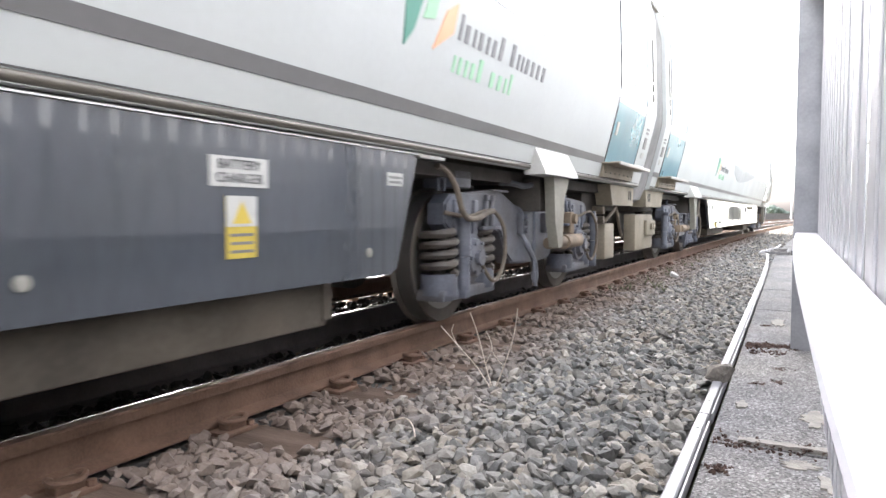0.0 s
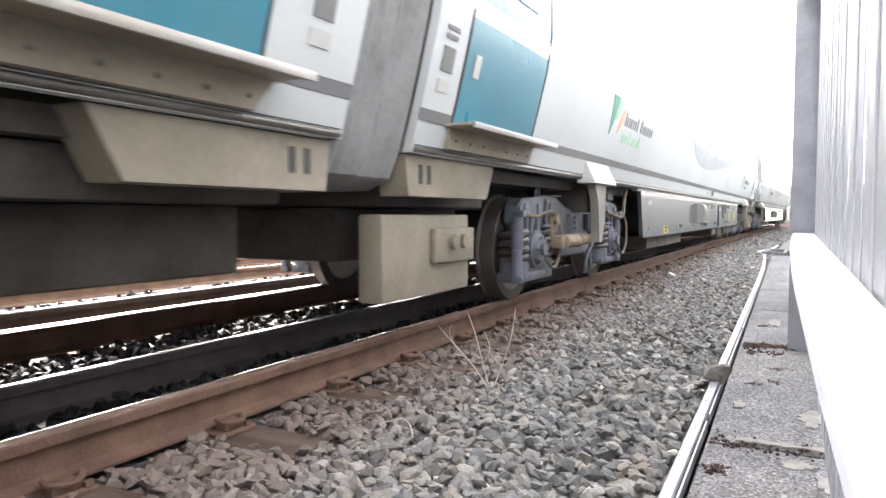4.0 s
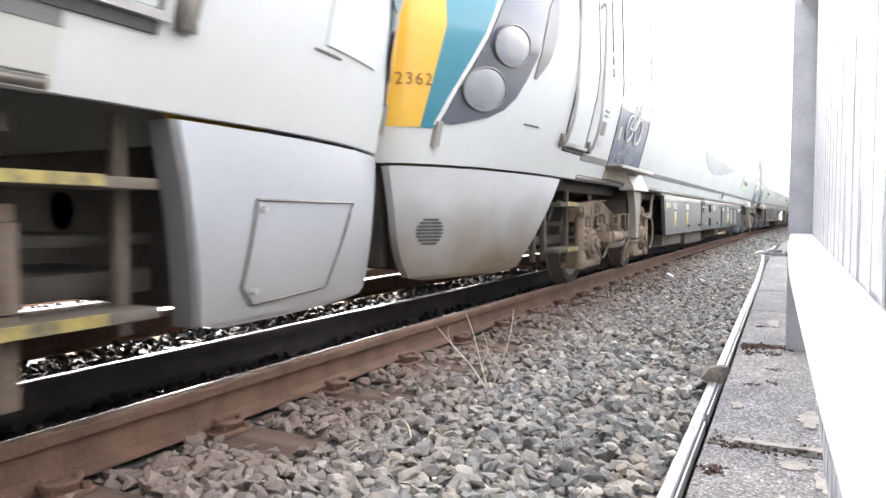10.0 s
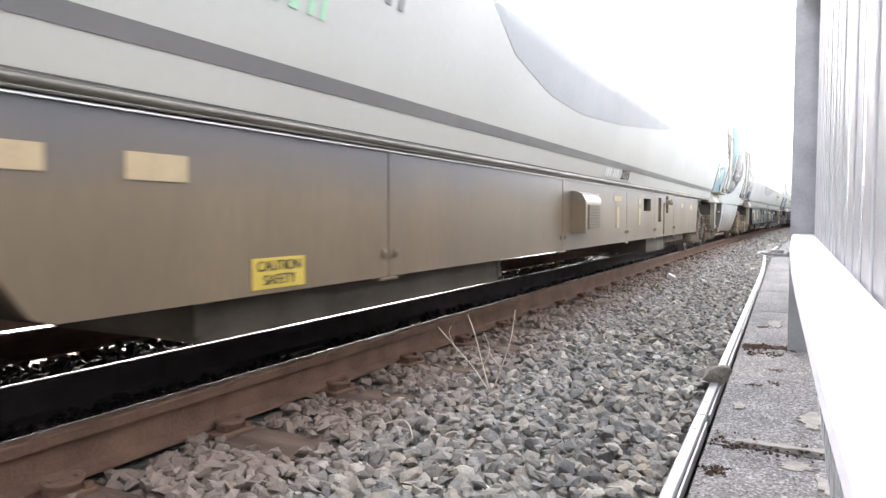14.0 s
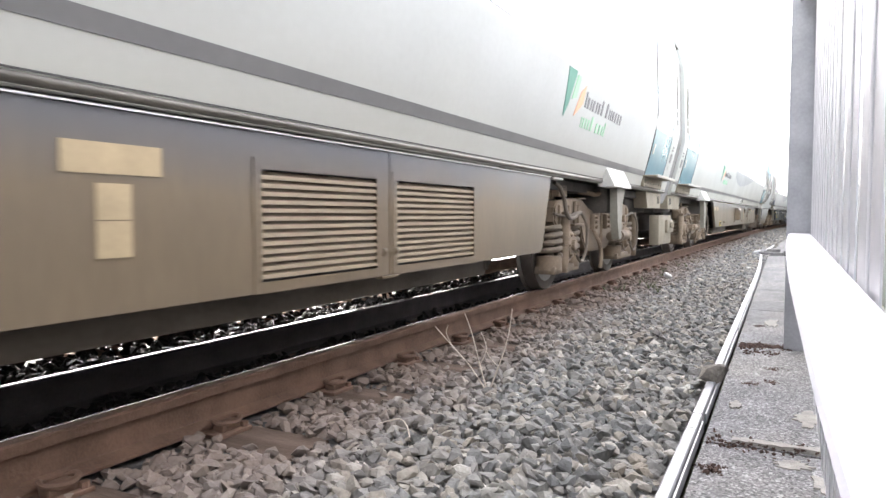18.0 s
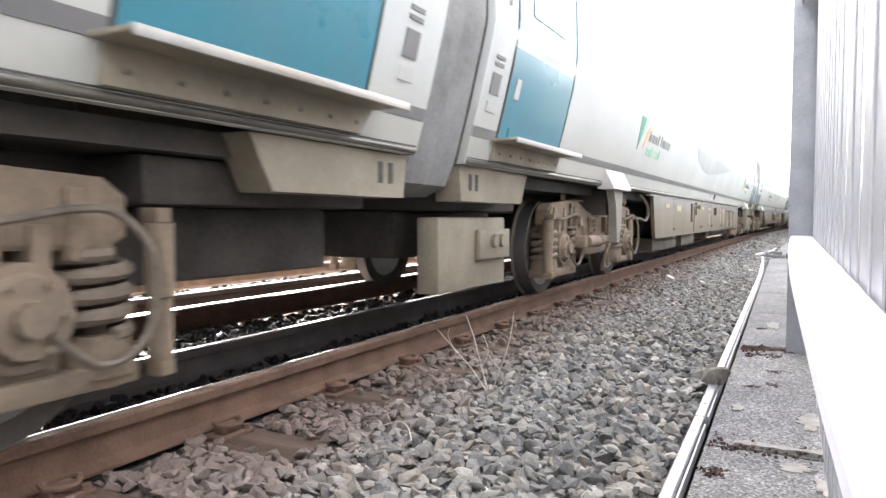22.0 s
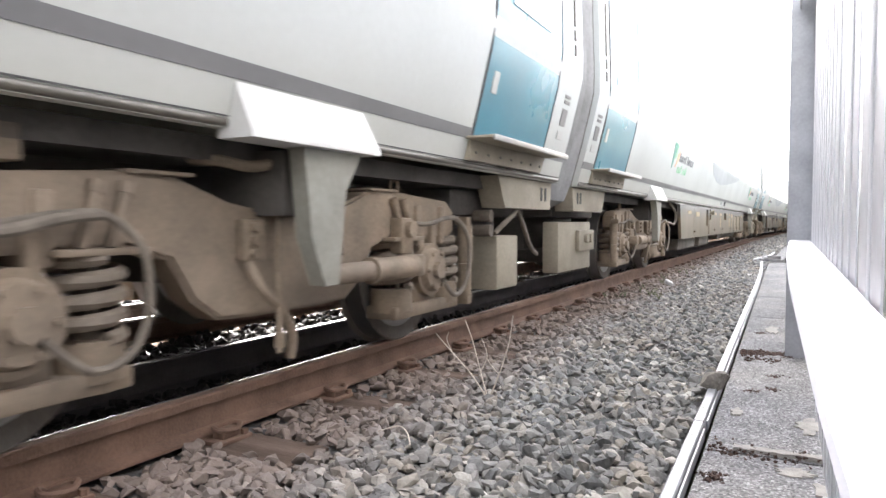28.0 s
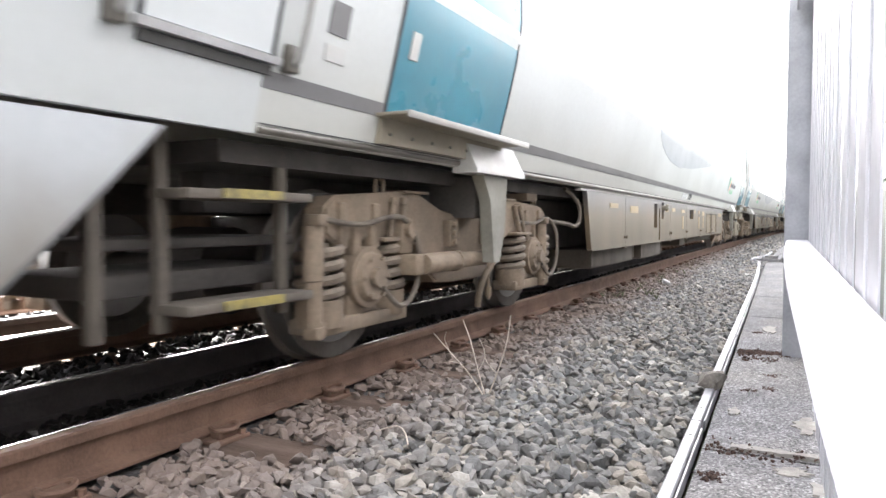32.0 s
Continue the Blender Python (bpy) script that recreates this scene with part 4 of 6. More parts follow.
def bogie(car, y, turn, dusty, tone, sanded):
    """Bogie parts under a car at its middle y; turn = 1 or -1 mirrors it along the track."""
    mt = tone or (M["bogie_dusty"] if dusty else M["bogie_clean"])
    tag = "brown dusty" if dusty else "slate grey"
    b = new("bogie")
    b.parent = car
    b.matrix_basis = pose(0, y, 0, 0, 0, 0 if turn > 0 else 180)
    tagged(b, tag + " four-wheeled bogie with coil springs")

    def put(name, key, make, m, x=0, yy=0, z=0, rz=0, label=""):
        ob = part(name, shared(f"{name}/{key}/{m.name}", make, m), None, b, label)
        ob.matrix_basis = pose(x, yy, z, 0, 0, rz)
        return ob

    def side_frame():
        bm = bmesh.new()
        top = [(-1.46, 0.745), (-1.38, 0.80), (-0.80, 0.838), (-0.58, 0.828), (-0.34, 0.75), (-0.12, 0.717), (0.12, 0.717), (0.34, 0.75), (0.58, 0.828), (0.80, 0.838), (1.44, 0.80), (1.52, 0.745)]
        bot = [(1.52, 0.62), (1.45, 0.58), (0.78, 0.60), (0.62, 0.55), (0.52, 0.40), (0.40, 0.32), (0.2, 0.31), (-0.2, 0.31), (-0.40, 0.32), (-0.52, 0.40), (-0.62, 0.55), (-0.78, 0.60), (-1.40, 0.58), (-1.46, 0.62)]
        prism(bm, top + bot, 0.93, 1.06)
        bmesh.ops.bevel(bm, geom=[e for e in bm.edges if abs(e.verts[0].co.x - e.verts[1].co.x) < 1e-4], offset=0.014, segments=2, affect="EDGES")
        for s in (-1, 1):     # horn brackets and lugs
            box(bm, 0.92, 1.08, s * 1.20 - 0.17, s * 1.20 - 0.11, 0.55, 0.77, 0.012)
            box(bm, 0.92, 1.08, s * 1.20 + 0.11, s * 1.20 + 0.17, 0.55, 0.77, 0.012)
            box(bm, 1.055, 1.11, s * 0.26 - 0.055, s * 0.26 + 0.055, 0.53, 0.69, 0.01)
            for z in (0.56, 0.61, 0.66):
                cyl(bm, (1.11, s * 0.26 - 0.02, z), (1.135, s * 0.26 - 0.02, z), 0.018, 8)
            # flange along the top edge, spring top plate and the two raking struts on it
            box(bm, 0.915, 1.075, s * 0.68 - 0.10, s * 0.68 + 0.16, 0.832, 0.846, 0.004)
            box(bm, 0.92, 1.12, s * 0.89 - 0.16, s * 0.89 + 0.16, 0.578, 0.600, 0.006)
            for q in (0.0, 0.10):
                cyl(bm, (1.09, s * (0.86 + q), 0.60), (1.075, s * (0.80 + q), 0.775), 0.017, 10)
                cyl(bm, (1.076, s * (0.803 + q), 0.765), (1.073, s * (0.79 + q), 0.80), 0.023, 10)
        return bm
    for s in (1, -1):
        put("side_frame", "a", side_frame, mt, rz=0 if s == 1 else 180)
        for ay in (-AXLE, AXLE):
            for o in (-0.27, 0.27):
                put("coil_spring", "a", spring_mesh, M["spring_dusty"] if dusty else M["spring"], s * 1.00, ay + o, 0)

                def seat():
                    bm = bmesh.new()
                    cyl(bm, (0, 0, 0.20), (0, 0, 0.325), 0.115, 16, 0.112)
                    cyl(bm, (0, 0, 0.165), (0, 0, 0.20), 0.09, 16)
                    return bm
                put("spring_seat", "a", seat, mt, s * 1.00, ay + o, 0)

            def axlebox():
                bm = bmesh.new()
                cyl(bm, (0.86, 0, 0.41), (1.10, 0, 0.41), 0.15, 18)
                cyl(bm, (1.10, 0, 0.41), (1.135, 0, 0.41), 0.125, 18, 0.11)
                cyl(bm, (1.135, 0, 0.41), (1.165, 0, 0.41), 0.05, 10)
                for k in range(6):
                    a = k * math.tau / 6
                    cyl(bm, (1.11, 0.10 * math.cos(a), 0.41 + 0.10 * math.sin(a)), (1.15, 0.10 * math.cos(a), 0.41 + 0.10 * math.sin(a)), 0.012, 6)
                box(bm, 0.90, 1.09, -0.37, 0.37, 0.165, 0.235, 0.012)
                box(bm, 0.91, 1.06, -0.13, 0.13, 0.22, 0.34, 0.015)
                box(bm, 0.94, 1.08, -0.10, -0.04, 0.50, 0.66, 0.01)
                box(bm, 0.94, 1.08, 0.04, 0.10, 0.50, 0.66, 0.01)
                return bm
            put("axle_box", "a", axlebox, mt, 0, ay, 0, 0 if s == 1 else 180)

            def damper():
                bm = bmesh.new()
                cyl(bm, (0, 0, 0.22), (0, 0, 0.42), 0.040, 12)
                cyl(bm, (0, 0, 0.425), (0, 0, 0.66), 0.047, 12)
                box(bm, -0.045, 0.035, -0.03, 0.03, 0.17, 0.225, 0.008)
                box(bm, -0.06, 0.03, -0.03, 0.03, 0.66, 0.71, 0.008)
                return bm
            put("vertical_damper", "a", damper, mt, s * 1.10, ay + (-0.42 if ay > 0 else -0.14) + (0.86 if ay > 0 else 0), 0)

            def hose():
                bm = bmesh.new()
                tube(bm, [(1.05, -0.30, 0.69), (1.12, -0.12, 0.665), (1.13, 0.12, 0.70), (1.14, 0.26, 0.69), (1.16, 0.36, 0.58), (1.16, 0.37, 0.40), (1.15, 0.31, 0.28), (1.15, 0.18, 0.255), (1.14, 0.05, 0.36)], 0.0135, 7)
                return bm
            put("hose", "a", hose, M["hose"], 0, ay * s, 0, 0 if s == 1 else 180)

            def lug():
                bm = bmesh.new()
                tube(bm, [(1.0, -0.038, 0.79), (1.0, -0.034, 0.855), (1.0, 0.0, 0.875), (1.0, 0.034, 0.855), (1.0, 0.038, 0.79)], 0.012, 7)
                return bm
            put("lifting_lug", "a", lug, mt, 0 if s == 1 else 0, s * (ay - 0.24 * turn), 0.03, 0 if s == 1 else 180)

        def yaw():
            bm = bmesh.new()
            cyl(bm, (1.19, 0.02, 0.455), (1.19, 0.42, 0.455), 0.046, 14)
            cyl(bm, (1.19, 0.42, 0.455), (1.19, 0.80, 0.455), 0.056, 14)
            box(bm, 1.02, 1.21, 0.80, 0.90, 0.40, 0.51, 0.015)
            box(bm, 1.05, 1.13, 0.79, 0.91, 0.5105, 0.70, 0.015)
            cyl(bm, (1.13, 0.85, 0.64), (1.165, 0.85, 0.64), 0.045, 14)
            cyl(bm, (1.19, 0.39, 0.455), (1.19, 0.43, 0.455), 0.062, 14)
            return bm
        put("yaw_damper", f"s{s}", yaw if s == 1 else (lambda: mirrored(yaw())), M["bogie_dusty"])

        def pipe():
            bm = bmesh.new()
            tube(bm, [(1.07, -0.28, 0.56), (1.13, -0.27, 0.44), (1.13, -0.14, 0.33), (1.12, -0.07, 0.22), (1.11, -0.07, 0.13)], 0.021, 7)
            cyl(bm, (1.14, -0.17, 0.17), (1.14, -0.17, 0.90), 0.012, 8)
            for z in (0.19, 0.42, 0.86):
                cyl(bm, (1.14, -0.17, z), (1.14, -0.17, z + 0.06), 0.021, 8)
            tube(bm, [(0.98, -0.46, 0.905), (1.06, -0.40, 0.90), (1.10, -0.28, 0.885), (1.14, -0.17, 0.905)], 0.022, 8)
            return bm
        put("drop_pipe", f"s{s}", pipe if s == 1 else (lambda: mirrored(pipe())), mt)

        def sand_box():
            bm = bmesh.new()
            box(bm, 0.86, 1.10, -1.76, -1.50, 0.50, 0.765, 0.012)
            for dy in (-1.70, -1.56):
                cyl(bm, (1.095, dy, 0.68), (1.112, dy, 0.68), 0.016, 6)
            return bm

        def sand_pipe():
            bm = bmesh.new()
            tube(bm, [(1.02, -1.66, 0.51), (1.03, -1.66, 0.38), (1.0, -1.72, 0.24), (0.95, -1.80, 0.12)], 0.023, 8)
            return bm

        def valve_box():
            return bm_of((0.84, 1.06, -1.34, -1.10, 0.842, 0.955), bev=0.012)
        kit = (("sand_box", sand_box), ("sand_pipe", sand_pipe), ("valve_box", valve_box)) if sanded else (("valve_box", valve_box),)
        for name, make in kit:
            put(name, f"s{s}", make if s == 1 else (lambda make=make: mirrored(make())), mt)

    def middle():
        bm = bmesh.new()
        box(bm, -0.93, 0.93, -0.25, 0.25, 0.42, 0.72, 0.02)
        return bm
    put("bolster", "a", middle, M["under"])
    for s in (1, -1):
        def air():
            bm = bmesh.new()
            cyl(bm, (0, 0, 0.7), (0, 0, 0.95), 0.24, 16)
            return bm
        put("air_spring", "a", air, M["rubber"], s * 0.72, 0, 0)
    made = []
    for ay in (-AXLE, AXLE):
        w = new("wheelset")
        w.parent = car
        cy = y + ay
        w.matrix_basis = pose(0, cy, WHEEL_R)
        for s in (1, -1):
            def wheel():
                bm = bmesh.new()
                prof = [(0.13, 0.05), (0.13, 0.11), (0.085, 0.13), (0.075, 0.30), (0.125, 0.335), (0.132, WHEEL_R - 0.005), (0.128, WHEEL_R), (0.02, WHEEL_R + 0.004), (0.0, WHEEL_R + 0.025), (-0.008, WHEEL_R + 0.02), (-0.01, 0.34), (0.03, 0.31), (0.04, 0.13), (0.0, 0.11), (0.0, 0.05)]
                seg = 36
                rings = []
                for k in range(seg):
                    a = k * math.tau / seg
                    rings.append([bm.verts.new((0.76 + dx, r * math.cos(a), r * math.sin(a))) for dx, r in prof])
                for k in range(seg):
                    a, b2 = rings[k], rings[(k + 1) % seg]
                    for i in range(len(prof) - 1):
                        f = bm.faces.new((a[i], a[i + 1], b2[i + 1], b2[i]))
                for k in range(8):      # bolted brake disc faces
                    a = k * math.tau / 8
                    cyl(bm, (0.84, 0.22 * math.cos(a), 0.22 * math.sin(a)), (0.865, 0.22 * math.cos(a), 0.22 * math.sin(a)), 0.022, 6)
                for k in range(5):
                    a = k * math.tau / 5
                    cyl(bm, (0.88, 0.09 * math.cos(a), 0.09 * math.sin(a)), (0.905, 0.09 * math.cos(a), 0.09 * math.sin(a)), 0.014, 6)
                return bm
            wh = part("wheel", shared("wheel/a", wheel, M["wheel"]), None, w)
            wh.rotation_euler = (0, 0, 0 if s == 1 else math.pi)

            def tread():
                bm = bmesh.new()
                cyl(bm, (0.785, 0, 0), (0.883, 0, 0), WHEEL_R + 0.0045, 36, WHEEL_R + 0.001)
                return bm
            tr = part("tyre_tread", shared("tyre_tread/a", tread, M["tread"]), None, w)
            tr.rotation_euler = (0, 0, 0 if s == 1 else math.pi)

        def axle():
            bm = bmesh.new()
            cyl(bm, (-1.0, 0, 0), (1.0, 0, 0), 0.085, 14)
            cyl(bm, (-0.2, 0, 0), (0.2, 0, 0), 0.24, 16)
            return bm
        part("axle", shared("axle/a", axle, M["under"]), None, w)
        made.append((w, cy))
    return made


def mirrored(bm):
    for v in bm.verts:
        v.co.x = -v.co.x
    bmesh.ops.reverse_faces(bm, faces=bm.faces)
    return bm


def skirt(car, side, spec, dusty):
    """Side skirt of a car: panels with openings, vents, labels, latches. spec in metres behind the front corner."""
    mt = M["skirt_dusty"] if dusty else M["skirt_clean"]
    Z0, Z1, X1 = 0.402, 0.968, 1.232
    X0 = X1 - 0.045
    front, back = MID, MID + spec["back"]
    ops = [(MID + a, MID + b, c, d) for a, b, c, d in spec["open"]]
    vents = [(MID + a, MID + b, c, d) for a, b, c, d in spec["vent"]]
    joints = sorted([MID + j for j in spec["joint"]])
    rake = spec.get("rake", 0.216)
    edges = [back + rake - 0.004] + joints + [front - 0.252]
    flip = (lambda bm: bm) if side == 1 else mirrored

    def put(name, bm, m, label="", parent=None):
        return part(name, flip(bm), m, parent or car, label)
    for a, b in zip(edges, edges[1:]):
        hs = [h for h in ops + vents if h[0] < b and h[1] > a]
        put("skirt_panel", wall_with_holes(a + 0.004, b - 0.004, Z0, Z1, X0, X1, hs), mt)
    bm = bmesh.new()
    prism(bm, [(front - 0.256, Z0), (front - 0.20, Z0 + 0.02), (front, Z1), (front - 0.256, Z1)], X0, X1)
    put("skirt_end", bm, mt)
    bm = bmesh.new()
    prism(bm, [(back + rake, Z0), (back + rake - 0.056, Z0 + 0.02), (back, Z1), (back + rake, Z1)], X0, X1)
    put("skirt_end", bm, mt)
    # bright top edge
    put("edge_strip", bm_of((X1 - 0.03, X1 + 0.012, back, front, Z1 + 0.001, Z1 + 0.0065)), M["alu"])
    # recesses behind the openings, their shade put into the dark colour
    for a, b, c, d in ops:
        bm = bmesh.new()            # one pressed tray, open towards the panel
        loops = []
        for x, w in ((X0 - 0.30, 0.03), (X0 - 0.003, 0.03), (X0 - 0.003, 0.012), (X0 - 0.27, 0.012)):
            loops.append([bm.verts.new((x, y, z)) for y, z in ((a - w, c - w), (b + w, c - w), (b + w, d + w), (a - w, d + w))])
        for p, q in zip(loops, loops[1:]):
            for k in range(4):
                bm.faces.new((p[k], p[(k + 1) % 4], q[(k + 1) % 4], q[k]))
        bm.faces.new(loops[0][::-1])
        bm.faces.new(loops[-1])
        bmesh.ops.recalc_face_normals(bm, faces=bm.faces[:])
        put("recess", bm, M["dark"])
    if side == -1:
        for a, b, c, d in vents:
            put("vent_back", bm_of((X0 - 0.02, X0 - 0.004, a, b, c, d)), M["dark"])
        return
    for a, b, c, d in vents:
        put("vent_back", bm_of((X0 - 0.006, X0 + 0.002, a - 0.02, b + 0.02, c - 0.02, d + 0.02)), M["dark"])
        bm = wall_with_holes(a - 0.03, b + 0.03, c - 0.03, d + 0.03, X1 + 0.001, X1 + 0.005, [(a + 0.01, b - 0.01, c + 0.01, d - 0.01)])
        fr = put("vent_frame", bm, mt)
        n = 13
        key = f"slat/{round(b - a, 2)}/{dusty}"

        def slat():
            bm = bmesh.new()
            sec = [(0.012, 0.026), (0.012, 0.030), (0.034, 0.0145), (0.040, 0.014), (0.040, 0.0), (0.034, 0.0)]
            ra, rb = [[bm.verts.new((x, yy, z)) for x, z in sec] for yy in (0, b - a)]
            bm.faces.new(ra)
            bm.faces.new(rb[::-1])
            for q in range(6):
                bm.faces.new((ra[q], rb[q], rb[(q + 1) % 6], ra[(q + 1) % 6]))
            return bm
        me = shared(key, slat, M["slat_dusty"] if dusty else M["slat"])
        for k in range(n):
            s = part("slat", me, None, fr)
            s.location = (X0 + 0.004, a, c + 0.02 + (d - c - 0.035) * k / n)
    # latches at the joints
    for j in joints:
        if j < back + 0.5:
            continue
        def latch():
            bm = bmesh.new()
            box(bm, 0, 0.012, -0.014, 0.014, -0.018, 0.018, 0.003)
            cyl(bm, (0.011, 0, 0), (0.018, 0, 0), 0.008, 8)
            return bm
        for dy in (-0.05, 0.05):
            ob = part("latch", shared(f"latch/{dusty}", latch, mt), None, car)
            ob.location = (X1, j + dy, Z0 + 0.107)
        put("hinge_plate", bm_of((X1 - 0.03, X1 + 0.006, j - 0.07, j + 0.07, Z0 - 0.016, Z0 - 0.002), bev=0.002), mt)
    for c in spec.get("cap", ()):
        bm = bmesh.new()
        cyl(bm, (X1, MID + c, 0.51), (X1 + 0.006, MID + c, 0.51), 0.021, 16)
        cyl(bm, (X1 + 0.006, MID + c, 0.51), (X1 + 0.009, MID + c, 0.51), 0.012, 12)
        put("filler_cap", bm, M["hood"])
    # label plates with lettering or plain bars
    for a, b, c, d, kind, text in spec["label"]:
        m = M["warn"] if kind == "y" else (M["offwhite"] if dusty else M["label"])
        pl = put("label_plate", bm_of((X1 + 0.0005, X1 + 0.004, MID + a, MID + b, c, d)), m)
        cy, cz = MID + (a + b) / 2, (c + d) / 2
        if text:
            lines = text.split("/")
            size = min((d - c) / len(lines) * 0.95, (b - a) / max(len(q) for q in lines) * 1.45)
            for i, q in enumerate(lines):
                lettering(q, size, M["black_text"], pl, Matrix.Translation((X1 + 0.005, cy, cz + (d - c) * 0.45 * ((len(lines) - 1) / 2 - i))) @ Matrix(((0, 0, 1, 0), (1, 0, 0, 0), (0, 1, 0, 0), (0, 0, 0, 1))))
        elif kind == "y":
            bm = bmesh.new()
            box(bm, X1 + 0.004, X1 + 0.0055, MID + a, MID + b, (c + d) / 2 + 0.002, d)
            put("label_top", bm, M["label"], parent=pl)
            bm = bmesh.new()
            prism(bm, [(cy - (b - a) * 0.32, (c + d) / 2 + 0.012), (cy + (b - a) * 0.32, (c + d) / 2 + 0.012), (cy, d - 0.015)], X1 + 0.0055, X1 + 0.0065)
            put("warning_triangle", bm, M["warn"], parent=pl)
            bm = bmesh.new()
            for k in range(3):
                box(bm, X1 + 0.004, X1 + 0.005, MID + a + 0.015, MID + b - 0.015, c + 0.018 + k * 0.028, c + 0.028 + k * 0.028)
            put("small_print", bm, M["stripe"], parent=pl)
        elif not dusty:
            bm = bmesh.new()
            for k in range(2):
                z = c + (d - c) * (0.28 + 0.36 * k)
                box(bm, X1 + 0.004, X1 + 0.005, MID + a + 0.012, MID + b - 0.012, z - 0.006, z + 0.006)
            put("small_print", bm, M["stripe"], parent=pl)
    for y in spec.get("fan", ()):
        bm = bmesh.new()
        cyl(bm, (X0 - 0.22, MID + y - 0.02, 0.77), (X0 - 0.10, MID + y - 0.02, 0.77), 0.115, 24, 0.095)
        fan = put("fan_housing", bm, M["wheel"])
        bm = bmesh.new()
        cyl(bm, (X0 - 0.10, MID + y - 0.02, 0.77), (X0 - 0.07, MID + y - 0.02, 0.77), 0.03, 12, 0.022)
        put("fan_hub", bm, M["box"], parent=fan)
        bm = bmesh.new()
        cyl(bm, (X0 - 0.12, MID + y + 0.06, 0.645), (X0 - 0.07, MID + y + 0.06, 0.645), 0.03, 14)
        put("drain_cap", bm, M["box"], parent=fan)
    for y in spec.get("pipe", ()):
        bm = bmesh.new()
        cyl(bm, (X0 - 0.12, MID + y + 0.02, 0.86), (X1 + 0.035, MID + y + 0.05, 0.875), 0.034, 12)
        cyl(bm, (X1 + 0.035, MID + y + 0.05, 0.875), (X1 + 0.06, MID + y + 0.056, 0.872), 0.052, 14)
        fp = put("filler_pipe", bm, M["box"])
        bm = bmesh.new()
        cyl(bm, (X1 + 0.0605, MID + y + 0.056, 0.872), (X1 + 0.066, MID + y + 0.057, 0.872), 0.03, 12)
        put("pipe_mouth", bm, M["gear"], parent=fp)
    for y in spec.get("ring", ()):
        bm = bmesh.new()
        tube(bm, [(X1 + 0.012, MID + y + 0.04 * math.cos(k * math.tau / 16), 0.905 + 0.04 * math.sin(k * math.tau / 16)) for k in range(17)], 0.014, 6, soft=False)
        put("lifting_ring", bm, M["bogie_clean"])
    for a, b in spec.get("hood", ()):
        bm = bmesh.new()
        sec = [(X1 + 0.0005, 0.54), (X1 + 0.13, 0.54)] + [(X1 + 0.03 + 0.10 * math.cos(q * math.pi / 12), 0.78 + 0.10 * math.sin(q * math.pi / 12)) for q in range(7)] + [(X1 + 0.0005, 0.88)]
        ra, rb = [[bm.verts.new((x, yy, z)) for x, z in sec] for yy in (MID + a, MID + b)]
        bm.faces.new(ra)
        bm.faces.new(rb[::-1])
        for q in range(len(sec)):
            bm.faces.new((ra[q], rb[q], rb[(q + 1) % len(sec)], ra[(q + 1) % len(sec)]))
        hm = mt if dusty else M["hood"]
        hd = put("intake_hood", bm, hm)
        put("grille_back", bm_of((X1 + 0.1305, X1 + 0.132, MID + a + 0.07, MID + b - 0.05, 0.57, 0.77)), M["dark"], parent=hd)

        def gs():
            return bm_of((0, 0.008, 0, b - a - 0.12, 0, 0.0085))
        me = shared(f"grille_slat/{dusty}", gs, hm)
        for k in range(16):
            s = part("grille_slat", me, None, hd)
            s.location = (X1 + 0.1315, MID + a + 0.07, 0.572 + k * 0.0125)


